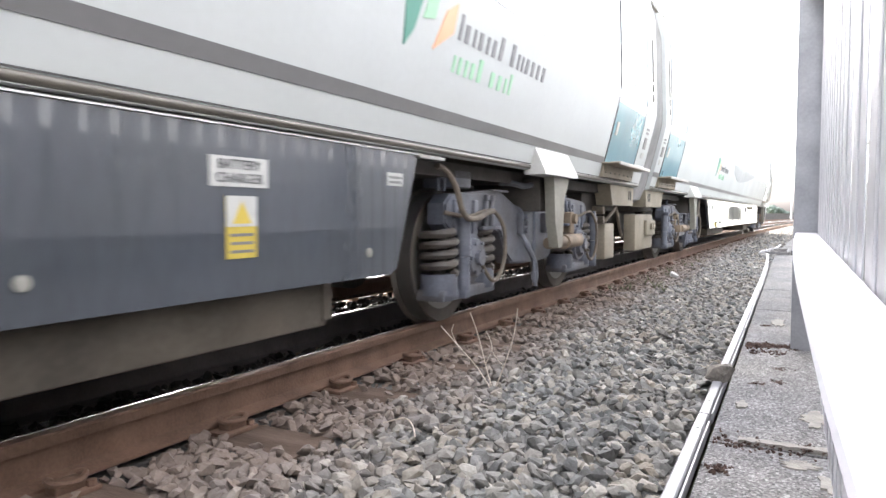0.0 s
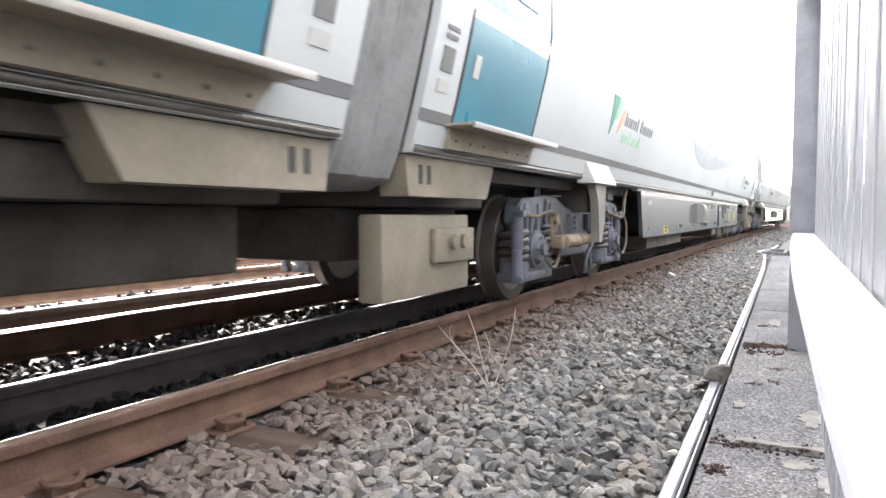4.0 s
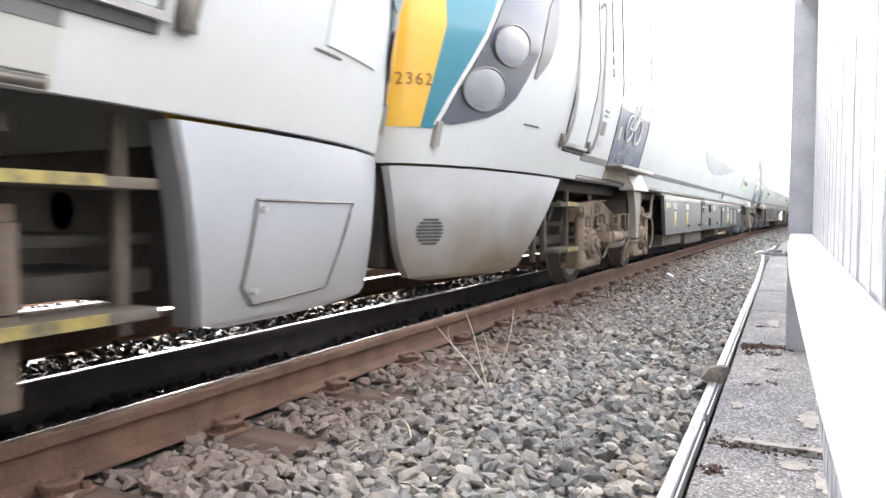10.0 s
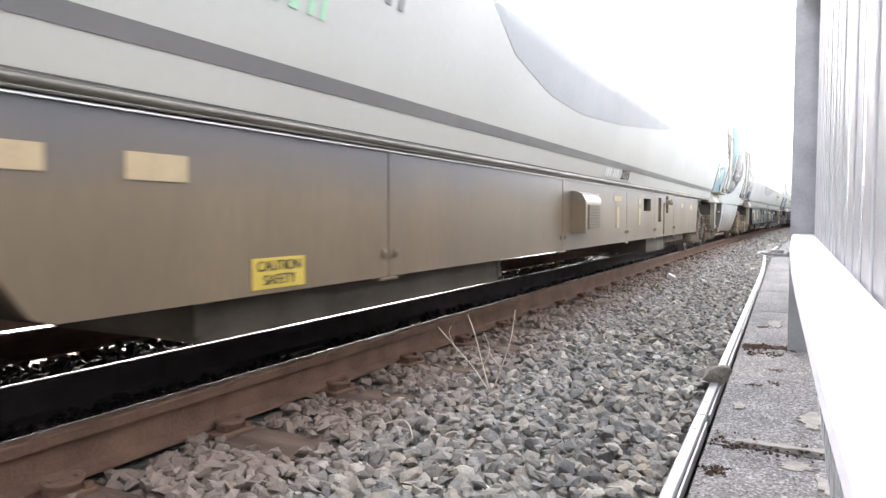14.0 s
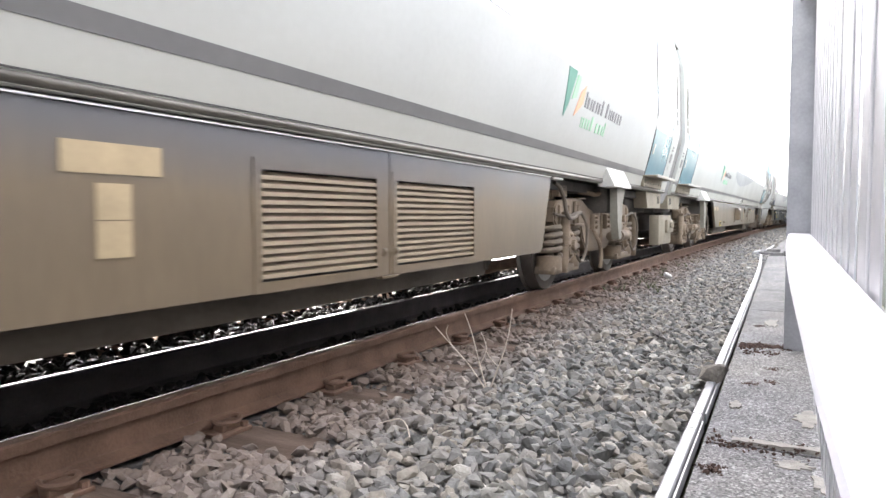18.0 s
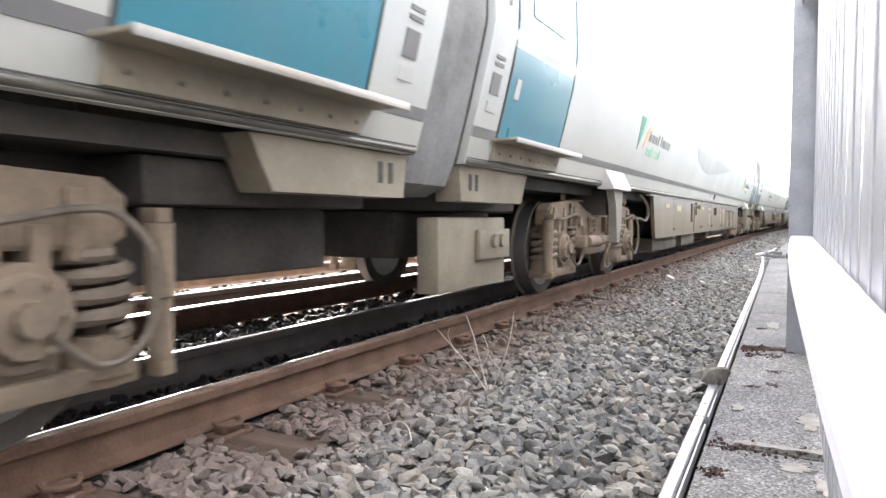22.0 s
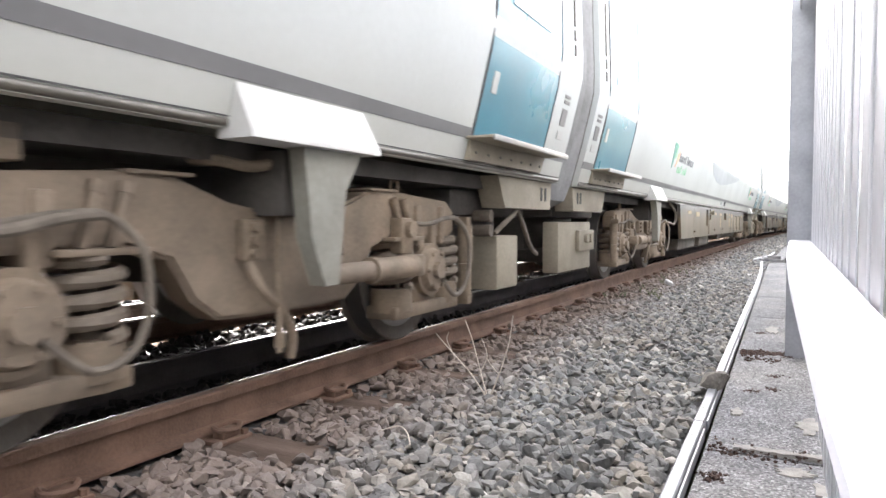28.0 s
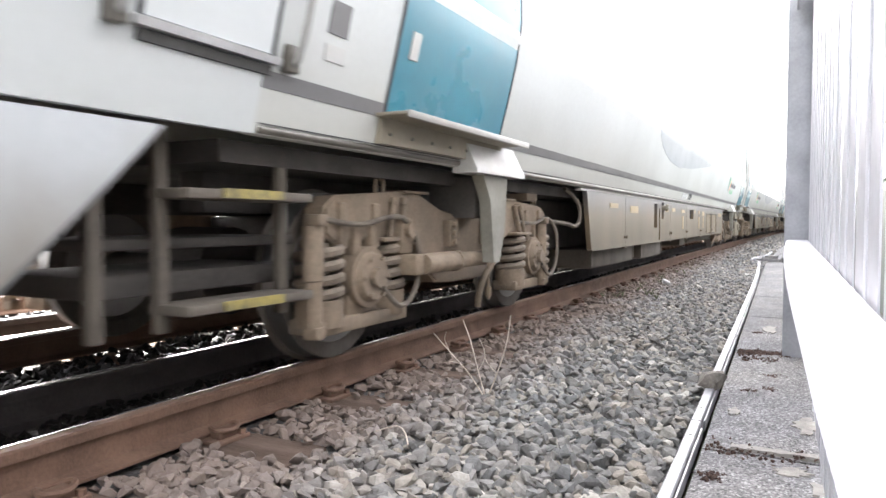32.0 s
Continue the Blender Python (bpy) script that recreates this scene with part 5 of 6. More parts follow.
def door(car, y0, y1, material, side, bike=False, button=True):
    d = side_patch("passenger_door", car, material, y0, y1, 1.165, 3.05, 0.006, side=side)
    for yy in (y0, y1):
        side_patch("door_seal", d, M["rubber"], yy - 0.008, yy + 0.008, 1.165, 3.05, 0.009, side=side)
    side_patch("door_window", d, M["glass"], y0 + 0.25, y1 - 0.25, 1.95, 2.75, 0.010, side=side)
    if side == 1:
        if button:
            side_patch("door_button", d, M["label"], y0 + 0.10, y0 + 0.17, 1.42, 1.54, 0.014, side=1)
        # step tray below the door
        bm = bmesh.new()
        box(bm, 1.20, 1.44, y0 - 0.06, y1 + 0.10, 1.145, 1.160, 0.003)
        prism(bm, [(y0 - 0.02, 1.03), (y1 - 0.02, 1.03), (y1 + 0.07, 1.1445), (y0 - 0.02, 1.1445)], 1.235, 1.285)
        st = part("door_step", bm, M["box"], car, "grimy brown step tray")
        bm = bmesh.new()
        box(bm, 1.44, 1.455, y0 - 0.06, y1 + 0.10, 1.130, 1.163, 0.003)
        part("step_nosing", bm, M["step"], st)
        def rivet():
            bm = bmesh.new()
            cyl(bm, (1.285, 0, 1.075), (1.293, 0, 1.075), 0.009, 6)
            return bm
        for k in range(7):
            rv = part("rivet", shared("rivet/a", rivet, M["gutter"]), None, st)
            rv.location = (0, y0 + 0.05 + (y1 - y0 - 0.1) * k / 6, 0)
    if bike:
        cy, cz = (y0 + y1) / 2, 1.62
        bm = bmesh.new()

        def ring(y, z, r):
            pts = [(side_x(z + r * math.sin(k * math.tau / 20)) + 0.013, y + r * math.cos(k * math.tau / 20), z + r * math.sin(k * math.tau / 20)) for k in range(21)]
            tube(bm, pts, 0.010, 5, soft=False)

        def bar(a, b, r=0.009):
            tube(bm, [(side_x(a[1]) + 0.013, a[0], a[1]), (side_x(b[1]) + 0.013, b[0], b[1])], r, 5, soft=False)
        ring(cy - 0.19, cz - 0.06, 0.125)
        ring(cy + 0.19, cz - 0.06, 0.125)
        A, B, C, D2 = (cy - 0.19, cz - 0.06), (cy + 0.0, cz - 0.06), (cy - 0.07, cz + 0.14), (cy + 0.13, cz + 0.14)
        for p, q in ((A, B), (A, C), (B, C), (C, D2), (B, D2), (D2, (cy + 0.19, cz - 0.06)), (D2, (cy + 0.11, cz + 0.2)), ((cy + 0.07, cz + 0.2), (cy + 0.14, cz + 0.2)), ((cy - 0.12, cz + 0.17), (cy - 0.03, cz + 0.17)), (C, (cy - 0.08, cz + 0.17))):
            bar(p, q)
        part("bicycle_sign", bm, M["white"], d, "white bicycle symbol")


def end_panel(car, y0, y1, side):
    """White end panel with small plates between door and gangway."""
    if side != 1:
        return
    yc = (y0 + y1) / 2
    for z0, z1 in ((1.92, 2.0), (2.03, 2.11), (2.14, 2.6)):
        side_patch("grab_strip", car, M["gutter"], yc + 0.03, yc + 0.055, z0, z1, 0.012)
    for z0, z1, m in ((1.30, 1.36, "label"), (1.40, 1.52, "stripe"), (1.56, 1.58, "stripe"), (1.60, 1.62, "stripe")):
        side_patch("plate", car, M[m], yc - 0.06, yc + 0.06, z0, z1, 0.006)


def cab(car, base, L, sgn):
    """Streamlined driving cab: a rounded nose of length L from y = base, pointing along sgn."""
    AMP, ROUND = 0.42, 0.30

    def surf(u, z, proud=0.0, side=1):
        """Place on the nose's skin; u runs from 0 at the base to 1 at the front, z is the height."""
        t = min(max((u - ROUND) / (1 - ROUND), 0.0), 1.0)
        low = 1.0 - 0.075 * max(0.0, (0.98 - z) / 0.66) ** 2
        w = (side_x(z) if z >= 0.98 else 1.234) * low * (1 - AMP * (1 - math.sqrt(1 - t * t)))
        y = base + sgn * (L - 0.85 * max(0.0, z - 2.25)) * u
        return Vector((side * (w + proud), y, z))

    zs = [0.99, 1.06, 1.14, 1.2, 1.3, 1.45, 1.6, 1.7, 1.78, 1.95, 2.1, 2.25, 2.35, 2.5, 2.85, 3.0, 3.15, 3.28, 3.4, 3.5, 3.6, 3.67, 3.72, 3.745, 3.759]

    def skin(name, m, rows, proud=0.008, label="", parent=None, thick=0.012, side=1, nu=12):
        """Patch between rows of (z, u at its back, u at its front), cut at the same heights as the shell."""
        bm = bmesh.new()
        g = []
        key = rows[:]
        rows = [key[0]]
        for (z0, a0, b0), (z1, a1, b1) in zip(key, key[1:]):
            for z in zs:
                f = (z - z0) / (z1 - z0) if z1 > z0 else 0
                if 0.02 < f < 0.98:
                    rows.append((z, a0 + (a1 - a0) * f, b0 + (b1 - b0) * f))
            rows.append((z1, a1, b1))
        for i in range(nu + 1):
            f = 1 - (1 - i / nu) ** 1.7
            g.append([bm.verts.new(surf(a + (b - a) * f, z, proud, side)) for z, a, b in rows])
        for p, q in zip(g, g[1:]):
            for j in range(len(rows) - 1):
                fa = bm.faces.new((p[j], q[j], q[j + 1], p[j + 1]))
                fa.smooth = True
        ex = bmesh.ops.extrude_face_region(bm, geom=bm.faces[:])
        bmesh.ops.translate(bm, verts=[v for v in ex["geom"] if isinstance(v, bmesh.types.BMVert)], vec=(-side * thick, 0, 0))
        return part(name, bm, m, parent, label)
    cs = None
    for s in (1, -1):
        ob = skin("cab_shell", M["silver"], [(z, 0.0, 1.0) for z in zs], 0.0, "silver streamlined cab shell", car, 0.03, s, 40)
        cs = cs or ob
    # front end: silver bumper, yellow panel, windscreen

    def closure(name, m, z0, z1, label):
        bm = bmesh.new()
        n, k = 8, 6
        g = []
        for j in range(k + 1):
            z = z0 + (z1 - z0) * j / k
            e = surf(1.0, z, -0.004)
            g.append([bm.verts.new((e.x * (1 - 2 * i / n), e.y + sgn * 0.10 * (1 - (1 - 2 * i / n) ** 2), z)) for i in range(n + 1)])
        for a, b in zip(g, g[1:]):
            for i in range(n):
                f = bm.faces.new((a[i], a[i + 1], b[i + 1], b[i]))
                f.smooth = True
        ex = bmesh.ops.extrude_face_region(bm, geom=bm.faces[:])
        bmesh.ops.translate(bm, verts=[v for v in ex["geom"] if isinstance(v, bmesh.types.BMVert)], vec=(0, -sgn * 0.03, 0))
        part(name, bm, m, cs, label)
    closure("bumper", M["silver"], 0.99, 1.195, "silver bumper band")
    closure("cab_front", M["yellow"], 1.20, 2.45, "yellow cab front")
    closure("windscreen", M["glass"], 2.455, 3.1, "dark raked windscreen")
    closure("brow", M["silver"], 3.105, 3.7, "silver brow over the windscreen")
    skin("yellow_wrap", M["yellow"], [(1.20, 0.92, 1.0), (1.6, 0.91, 1.0), (2.1, 0.89, 1.0), (2.45, 0.875, 1.0)], 0.008, "", cs, nu=16)
    skin("teal_band", M["teal"], [(1.20, 0.91, 0.94), (1.4, 0.88, 0.932), (1.6, 0.84, 0.924), (1.8, 0.80, 0.915), (2.03, 0.755, 0.92), (2.4, 0.66, 0.90), (2.9, 0.55, 0.86), (3.2, 0.49, 0.83), (3.45, 0.44, 0.80)], 0.011, "teal band round the cab front", cs)
    skin("white_edge", M["white"], [(1.22, 0.901, 0.911), (1.4, 0.871, 0.882), (1.6, 0.830, 0.842), (1.8, 0.790, 0.802), (2.03, 0.745, 0.757), (2.4, 0.650, 0.662), (2.9, 0.540, 0.552), (3.2, 0.480, 0.492), (3.45, 0.430, 0.442)], 0.014, "", cs)
    cover = [(1.23, 0.855, 0.893), (1.26, 0.80, 0.888), (1.30, 0.74, 0.880), (1.36, 0.68, 0.87), (1.45, 0.635, 0.855), (1.6, 0.595, 0.823), (1.75, 0.565, 0.793), (1.95, 0.535, 0.753), (2.2, 0.52, 0.69), (2.45, 0.52, 0.62), (2.62, 0.53, 0.575)]
    if sgn > 0:
        cover = [(z, a + 0.8 * (b - a), b) for z, a, b in cover]
    skin("headlamp_cover", M["lampbed"], cover, 0.011, "dark glazed headlamp cluster", cs)
    for side in (1, -1):
        for zc, uc, a, b in ((1.465, 0.775, 0.185, 0.128), (1.755, 0.70, 0.175, 0.122)):
            uc += 0.0 if sgn < 0 else 0.10
            bm = bmesh.new()
            o = surf(uc, zc, 0.0, side)
            tu = (surf(uc + 0.02, zc, 0, side) - surf(uc - 0.02, zc, 0, side)).normalized()
            tz = (surf(uc, zc + 0.02, 0, side) - surf(uc, zc - 0.02, 0, side)).normalized()
            nn = tu.cross(tz).normalized()
            if nn.x * side < 0:
                nn = -nn
            rings = []
            for r, h in ((1.0, 0.012), (1.0, 0.020), (0.8, 0.026), (0.4, 0.030)):
                rings.append([bm.verts.new(o + nn * (h if sgn < 0 else 0.013 + h * 0.1) + tu * (a * r * math.cos(k * math.tau / 24)) + tz * (b * r * math.sin(k * math.tau / 24))) for k in range(24)])
            for p, q in zip(rings, rings[1:]):
                for k in range(24):
                    f = bm.faces.new((p[k], p[(k + 1) % 24], q[(k + 1) % 24], q[k]))
                    f.smooth = True
            bm.faces.new(rings[-1])
            bm.faces.new(rings[0][::-1])
            hl = part("headlamp", bm, M["lamp_glass"], cs, "oval clear headlamp")
            if sgn > 0:
                continue
            bm = bmesh.new()
            pts = [o + nn * 0.022 + tu * (a * 1.03 * math.cos(k * math.tau / 24)) + tz * (b * 1.03 * math.sin(k * math.tau / 24)) for k in range(25)]
            tube(bm, pts, 0.007, 5, soft=False)
            part("lamp_rim", bm, M["stripe"], hl)
    if sgn < 0:
        u, last = 0.9988, None
        for ch in "22362":
            while last is not None and (surf(u, 1.47) - last).length < 0.048:
                u -= 0.001
            o = last = surf(u, 1.47, 0.016)
            tx = (surf(u - 0.004, 1.47) - surf(u + 0.004, 1.47)).normalized()
            tz = (surf(u, 1.49) - surf(u, 1.45)).normalized()
            nn = tx.cross(tz).normalized()
            tz = nn.cross(tx)
            lettering(ch, 0.10, M["orange_mark"], cs, Matrix(((tx.x, tz.x, nn.x, o.x), (tx.y, tz.y, nn.y, o.y), (tx.z, tz.z, nn.z, o.z), (0, 0, 0, 1))))
    skin("marker_plate", M["stripe"], [(1.60, 0.55, 0.56), (1.72, 0.50, 0.555), (1.90, 0.455, 0.535), (2.10, 0.43, 0.50), (2.25, 0.43, 0.45)], 0.012, "", cs)
    skin("grab_step", M["step"], [(1.09, 0.892, 0.906), (1.15, 0.892, 0.906), (1.24, 0.892, 0.906)], 0.030, "small step bracket on the bumper", cs, 0.04)
    skin("panel_seam", M["gutter"], [(1.30, 0.47, 0.56), (1.306, 0.47, 0.56)], 0.010, "", cs)
    if sgn > 0:
        skin("side_hatch", M["silver"], [(1.33, 0.50, 0.72), (1.5, 0.50, 0.72), (1.8, 0.50, 0.70)], 0.010, "", cs)
    # cab door with seals, sill and handrails
    y0, y1 = sorted((base - sgn * 0.02, base + sgn * 0.52)) if sgn < 0 else (base - 0.33, base + 0.27)
    cd = side_patch("cab_door", car, M["silver"], y0, y1, 1.26, 3.0, 0.008, "silver cab door")
    for yy in (y0, y1):
        side_patch("door_seal", cd, M["rubber"], yy - 0.008, yy + 0.008, 1.24, 3.0, 0.012)
    side_patch("sill", cd, M["alu"], y0 - 0.03, y1 + 0.03, 1.225, 1.25, 0.03)
    side_patch("sill_gap", cd, M["dark"], y0, y1, 1.19, 1.222, 0.012)
    for yy in (y0 - 0.085, y1 + 0.085):
        bm = bmesh.new()
        tube(bm, [(side_x(1.3) + 0.0, yy, 1.25), (side_x(1.3) + 0.05, yy, 1.28), (side_x(1.6) + 0.05, yy, 1.6), (side_x(2.4) + 0.05, yy, 2.4), (side_x(2.4), yy, 2.43)], 0.015, 7)
        hr = part("handrail", bm, M["step"], car, "grey cab handrail")
        bm = bm_of((side_x(1.26) - 0.01, side_x(1.26) + 0.035, yy - 0.03, yy + 0.03, 1.21, 1.31), bev=0.008)
        part("handrail_foot", bm, M["gutter"], hr)
    # lower fairing with its slanting back edge
    top_u, bot_u = (0.165, 0.45) if sgn < 0 else (0.19, 0.27)
    ZF = 0.30
    paint = M["nose"] if sgn < 0 else M["nose_clean"]
    for s in (1, -1):
        rows = []
        for j in range(9):
            f = j / 8
            z = 0.972 - (0.972 - ZF) * f
            rows.append((z, top_u + (bot_u - top_u) * f, (0.985 - 0.03 * f if sgn < 0 else 1.0 - 0.08 * f) - 0.03 * f ** 6))
        ob = skin("nose_fairing", paint, rows, -0.002, "silver lower nose fairing", car, 0.05, s, 20)
        if s == 1:
            fr = ob
        skin("fairing_foot", paint, [(ZF - 0.002, bot_u + 0.01, 0.93), (ZF - 0.02, bot_u + 0.05, 0.88)], -0.012, "", ob, 0.05, s)
        skin("fairing_back_edge", M["stripe"], [(z, a - 0.012, a + 0.004) for z, a, b in rows], -0.012, "", ob, 0.10, s, 2)
    # the coupler in its recess
    wt, yt = surf(1.0, 1.0).x, surf(0.97, 1.0).y

    def span(a, b):
        return min(a, b), max(a, b)
    for q in (-wt, wt - 0.10):
        part("coupler_surround", bm_of((q, q + 0.10, *span(yt - sgn * 0.12, yt - sgn * 0.04), 0.36, 0.97), bev=0.01), M["under"] if sgn < 0 else paint, car)
    bm = bmesh.new()
    cyl(bm, (0, yt - sgn * 1.2, 0.70), (0, yt + sgn * 0.12, 0.70), 0.09, 14)
    box(bm, -0.20, 0.20, *span(yt + sgn * 0.05, yt + sgn * 0.19), 0.50, 0.92, 0.03)
    # wide dark block stands in for the shade inside the coupler pocket
    box(bm, -1.0, 1.0, *span(yt - sgn * 1.2, yt - sgn * 0.55), 0.30, 0.965, 0.03)
    box(bm, -0.45, 0.45, *span(yt - sgn * 0.55, yt - sgn * 0.1), 0.52, 0.90, 0.04)
    cp = part("coupler", bm, M["under"], car, "black automatic coupler with a dark block for its pocket shade")
    for q, zz in ((0.30, 0.88), (0.42, 0.80), (0.58, 0.86)):
        bm = bmesh.new()
        tube(bm, [(q, yt - sgn * 0.5, zz), (q + 0.04, yt - sgn * 0.25, zz - 0.08), (q + 0.02, yt - sgn * 0.08, zz - 0.22), (q - 0.10, yt + sgn * 0.05, zz - 0.2)], 0.022, 8)
        part("coupler_hose", bm, M["rubber"], cp)
    if sgn < 0:
        # round horn grille of dark slots
        for k in range(8):
            h = 0.038 * math.sqrt(max(0, 1 - ((k - 3.5) / 4.2) ** 2))
            z = 0.58 + (k - 3.5) * 0.021
            skin("horn_grille_slot", M["dark"], [(z - 0.0065, 0.885 - h, 0.885 + h), (z + 0.0065, 0.885 - h, 0.885 + h)], 0.004, "dark horn grille slot", fr)
    else:
        pts = [(0.36, 0.735), (0.70, 0.735), (0.62, 0.37), (0.38, 0.35), (0.345, 0.42)]
        line = []
        for (u0, z0), (u1, z1) in zip(pts, pts[1:] + pts[:1]):
            line += [surf(u0 + (u1 - u0) * k / 6, z0 + (z1 - z0) * k / 6, 0.002) for k in range(6)]
        bm = bmesh.new()
        tube(bm, line + [line[0]], 0.006, 5, soft=False)
        part("hatch_seam", bm, M["gutter"], fr, "seam of a service hatch")
        for u, z in ((0.375, 0.70), (0.375, 0.40)):
            bm = bmesh.new()
            cyl(bm, surf(u, z, -0.01), surf(u, z, 0.016), 0.012, 8)
            part("hatch_lock", bm, M["alu"], fr)
    # steps to the cab behind the fairing
    ys = base + sgn * (0.03 if sgn > 0 else -0.06)
    for z in (0.40, 0.79):
        bm = bm_of((1.0, 1.2, ys - 0.32, ys + 0.32, z - 0.035, z), bev=0.006)
        st = part("cab_step", bm, M["gear"], car)
        part("step_edge", bm_of((1.2005, 1.212, ys - 0.17, ys + 0.13, z - 0.030, z + 0.003)), M["step_paint"], st, "yellow painted step edge")
    for dy in (-0.30, 0.30, -0.55):
        bm = bm_of((1.02, 1.06, ys + dy - 0.025, ys + dy + 0.025, 0.3, 0.99), bev=0.005)
        part("step_hanger", bm, M["gear"], car)
    part("pipe_rack", bm_of((0.4, 0.95, ys - 0.5, ys + 0.5, 0.42, 0.50), (0.4, 0.95, ys - 0.5, ys + 0.5, 0.58, 0.62), bev=0.01), M["under"], car)


def build_car(front_end, rear_end, spec, dusty, number, number_y, label="", door_colour="teal", end_box=False):
    car = tagged(new("railcar"), label, "train car", "cars of the train")
    paint = M["silver_dusty"] if dusty else M["silver"]
    yf = 11.37 if front_end == "gangway" else (10.0 if front_end == "cab" else 10.35)
    yr = -11.42 if rear_end == "gangway" else (-10.18 if dusty else -10.27)
    zs = [0.99, 1.1, 1.3, 1.45, 1.6, 1.7, 1.765, 1.78, 1.795, 1.95, 2.4, 2.85, 3.0, 3.15]
    for s in (1, -1):
        bm = bmesh.new()
        n = 4
        cols = [[bm.verts.new((s * side_x(z), yr + (yf - yr) * i / n, z)) for z in zs] for i in range(n + 1)]
        for a, b in zip(cols, cols[1:]):
            for j in range(len(zs) - 1):
                f = bm.faces.new((a[j], b[j], b[j + 1], a[j + 1]))
                f.smooth = True
        ex = bmesh.ops.extrude_face_region(bm, geom=bm.faces[:])
        bmesh.ops.translate(bm, verts=[q for q in ex["geom"] if isinstance(q, bmesh.types.BMVert)], vec=(-s * 0.05, 0, 0))
        part("body_side", bm, paint, car, "silver painted body side")
    bm = bmesh.new()
    zr = [3.15, 3.28, 3.4, 3.5, 3.6, 3.67, 3.72, 3.745, 3.76]
    rings = shell(bm, yr, yf, zr)
    part("roof", bm, paint, car)
    for y, e in ((yf, front_end), (yr, rear_end)):
        if e != "gangway":
            continue
        sg = 1 if y > 0 else -1
        bm = bmesh.new()
        poly = [(side_x(z) - 0.006, z) for z in zs + zr[1:]]
        pts = [(x, z) for x, z in poly] + [(-x, z) for x, z in poly[::-1]]
        a = [bm.verts.new((x, y - sg * 0.06, z)) for x, z in pts]
        bm.faces.new(a)
        ex = bmesh.ops.extrude_face_region(bm, geom=bm.faces[:])
        bmesh.ops.translate(bm, verts=[q for q in ex["geom"] if isinstance(q, bmesh.types.BMVert)], vec=(0, sg * 0.058, 0))
        part("end_wall", bm, M["gutter"], car)
        bm = bmesh.new()
        low = [(1.0, 0.80), (1.13, 0.86)]
        outline = low + [(side_x(z) - 0.045, z) for z in (1.0, 1.3, 1.6, 1.78, 1.95, 2.85, 3.15, 3.4, 3.6)]
        rings = []
        for k in range(9):
            inset = 0.0 if k % 2 else 0.022
            rings.append([bm.verts.new((q * (x - inset), y + sg * (0.002 + 0.0375 * k), z - (inset if z > 3.3 else 0))) for q in (1, -1) for x, z in (outline if q == 1 else outline[::-1])])
        n = len(rings[0])
        for p, q in zip(rings, rings[1:]):
            for k in range(n):
                bm.faces.new((p[k], p[(k + 1) % n], q[(k + 1) % n], q[k]))
        bm.faces.new(rings[0])
        bm.faces.new(rings[-1][::-1])
        part("gangway_bellows", bm, M["bellows"], car, "grey ribbed gangway bellows")
        # drop bellows guard of the inter-car cables
        bm = bmesh.new()
        prism(bm, [(y - sg * 0.02, 0.985), (y - sg * 0.05, 0.775), (y - sg * 1.0, 0.775), (y - sg * 1.12, 0.985)], 1.02, 1.19)
        part("end_beam", bm, M["box"], car)
        bm = bmesh.new()
        for dy in (-0.17, -0.26):
            box(bm, 1.19, 1.194, y + sg * dy - 0.018, y + sg * dy + 0.018, 0.84, 0.94)
        part("beam_slot", bm, M["dark"], car)
        # added dark blocks give the drawgear and the shade between the cars
        part("drawgear_box", bm_of((-0.8, 0.72, min(y - sg * 1.5, y - sg * 0.06), max(y - sg * 1.5, y - sg * 0.06), 0.42, 0.72), (-0.98, 0.98, min(y - sg * 1.4, y - sg * 0.08), max(y - sg * 1.4, y - sg * 0.08), 0.7205, 0.895), bev=0.02), M["under"], car)
    # floor and dusty underside
    part("underframe", bm_of((-1.06, 1.06, yr + 0.01, yf - 0.01, 0.90, 0.985)), M["under"], car)
    for s in (-1, 1):
        part("longitudinal_beam", bm_of((s * 0.6 - 0.07, s * 0.6 + 0.07, yr + 0.3, yf - 0.3, 0.72, 0.898)), M["under"], car)
    # rounded gutter along the body's foot
    for s in (1, -1):
        bm = bmesh.new()
        tube(bm, [(s * 1.232, yr + 0.02, 1.009), (s * 1.232, yf - 0.02, 1.009)], 0.0165, 12, soft=False)
        lm = part("lower_moulding", bm, M["gutter"], car)
        part("moulding_seam", bm_of((min(s * 1.20, s * 1.246), max(s * 1.20, s * 1.246), yr + 0.02, yf - 0.02, 1.0255, 1.031)), M["dark"], lm)
    for s in (1, -1):
        side_patch("stripe", car, M["stripe"], yr, yf, 1.148, 1.207, 0.003, side=s)

    def edge(y):
        v = y - MID
        pts = [(-9.7, 1.80), (-9.3, 1.62), (-8.6, 1.50), (-7.8, 1.47), (-6.6, 1.53), (-4.7, 1.69), (-3.9, 1.80)]
        for (a, p), (b, q) in zip(pts, pts[1:]):
            if a <= v <= b:
                return p + (q - p) * (v - a) / (b - a)
        return 1.799
    side_patch("livery_sweep", car, M["swoosh"], MID - 9.69, MID - 3.91, 1.5, 1.82, 0.003, n=30, edge=edge)
    # window band and panes
    for s in (1, -1):
        side_patch("window_band", car, M["glass"], -7.9, 7.9, 1.82, 2.72, 0.003, side=s)
        for k in range(8):
            y0 = -7.7 + k * 1.95
            side_patch("window", car, M["glass"], y0, y0 + 1.75, 1.90, 2.64, 0.0045, side=s)
    for s in (1, -1):
        skirt(car, s, spec, dusty)
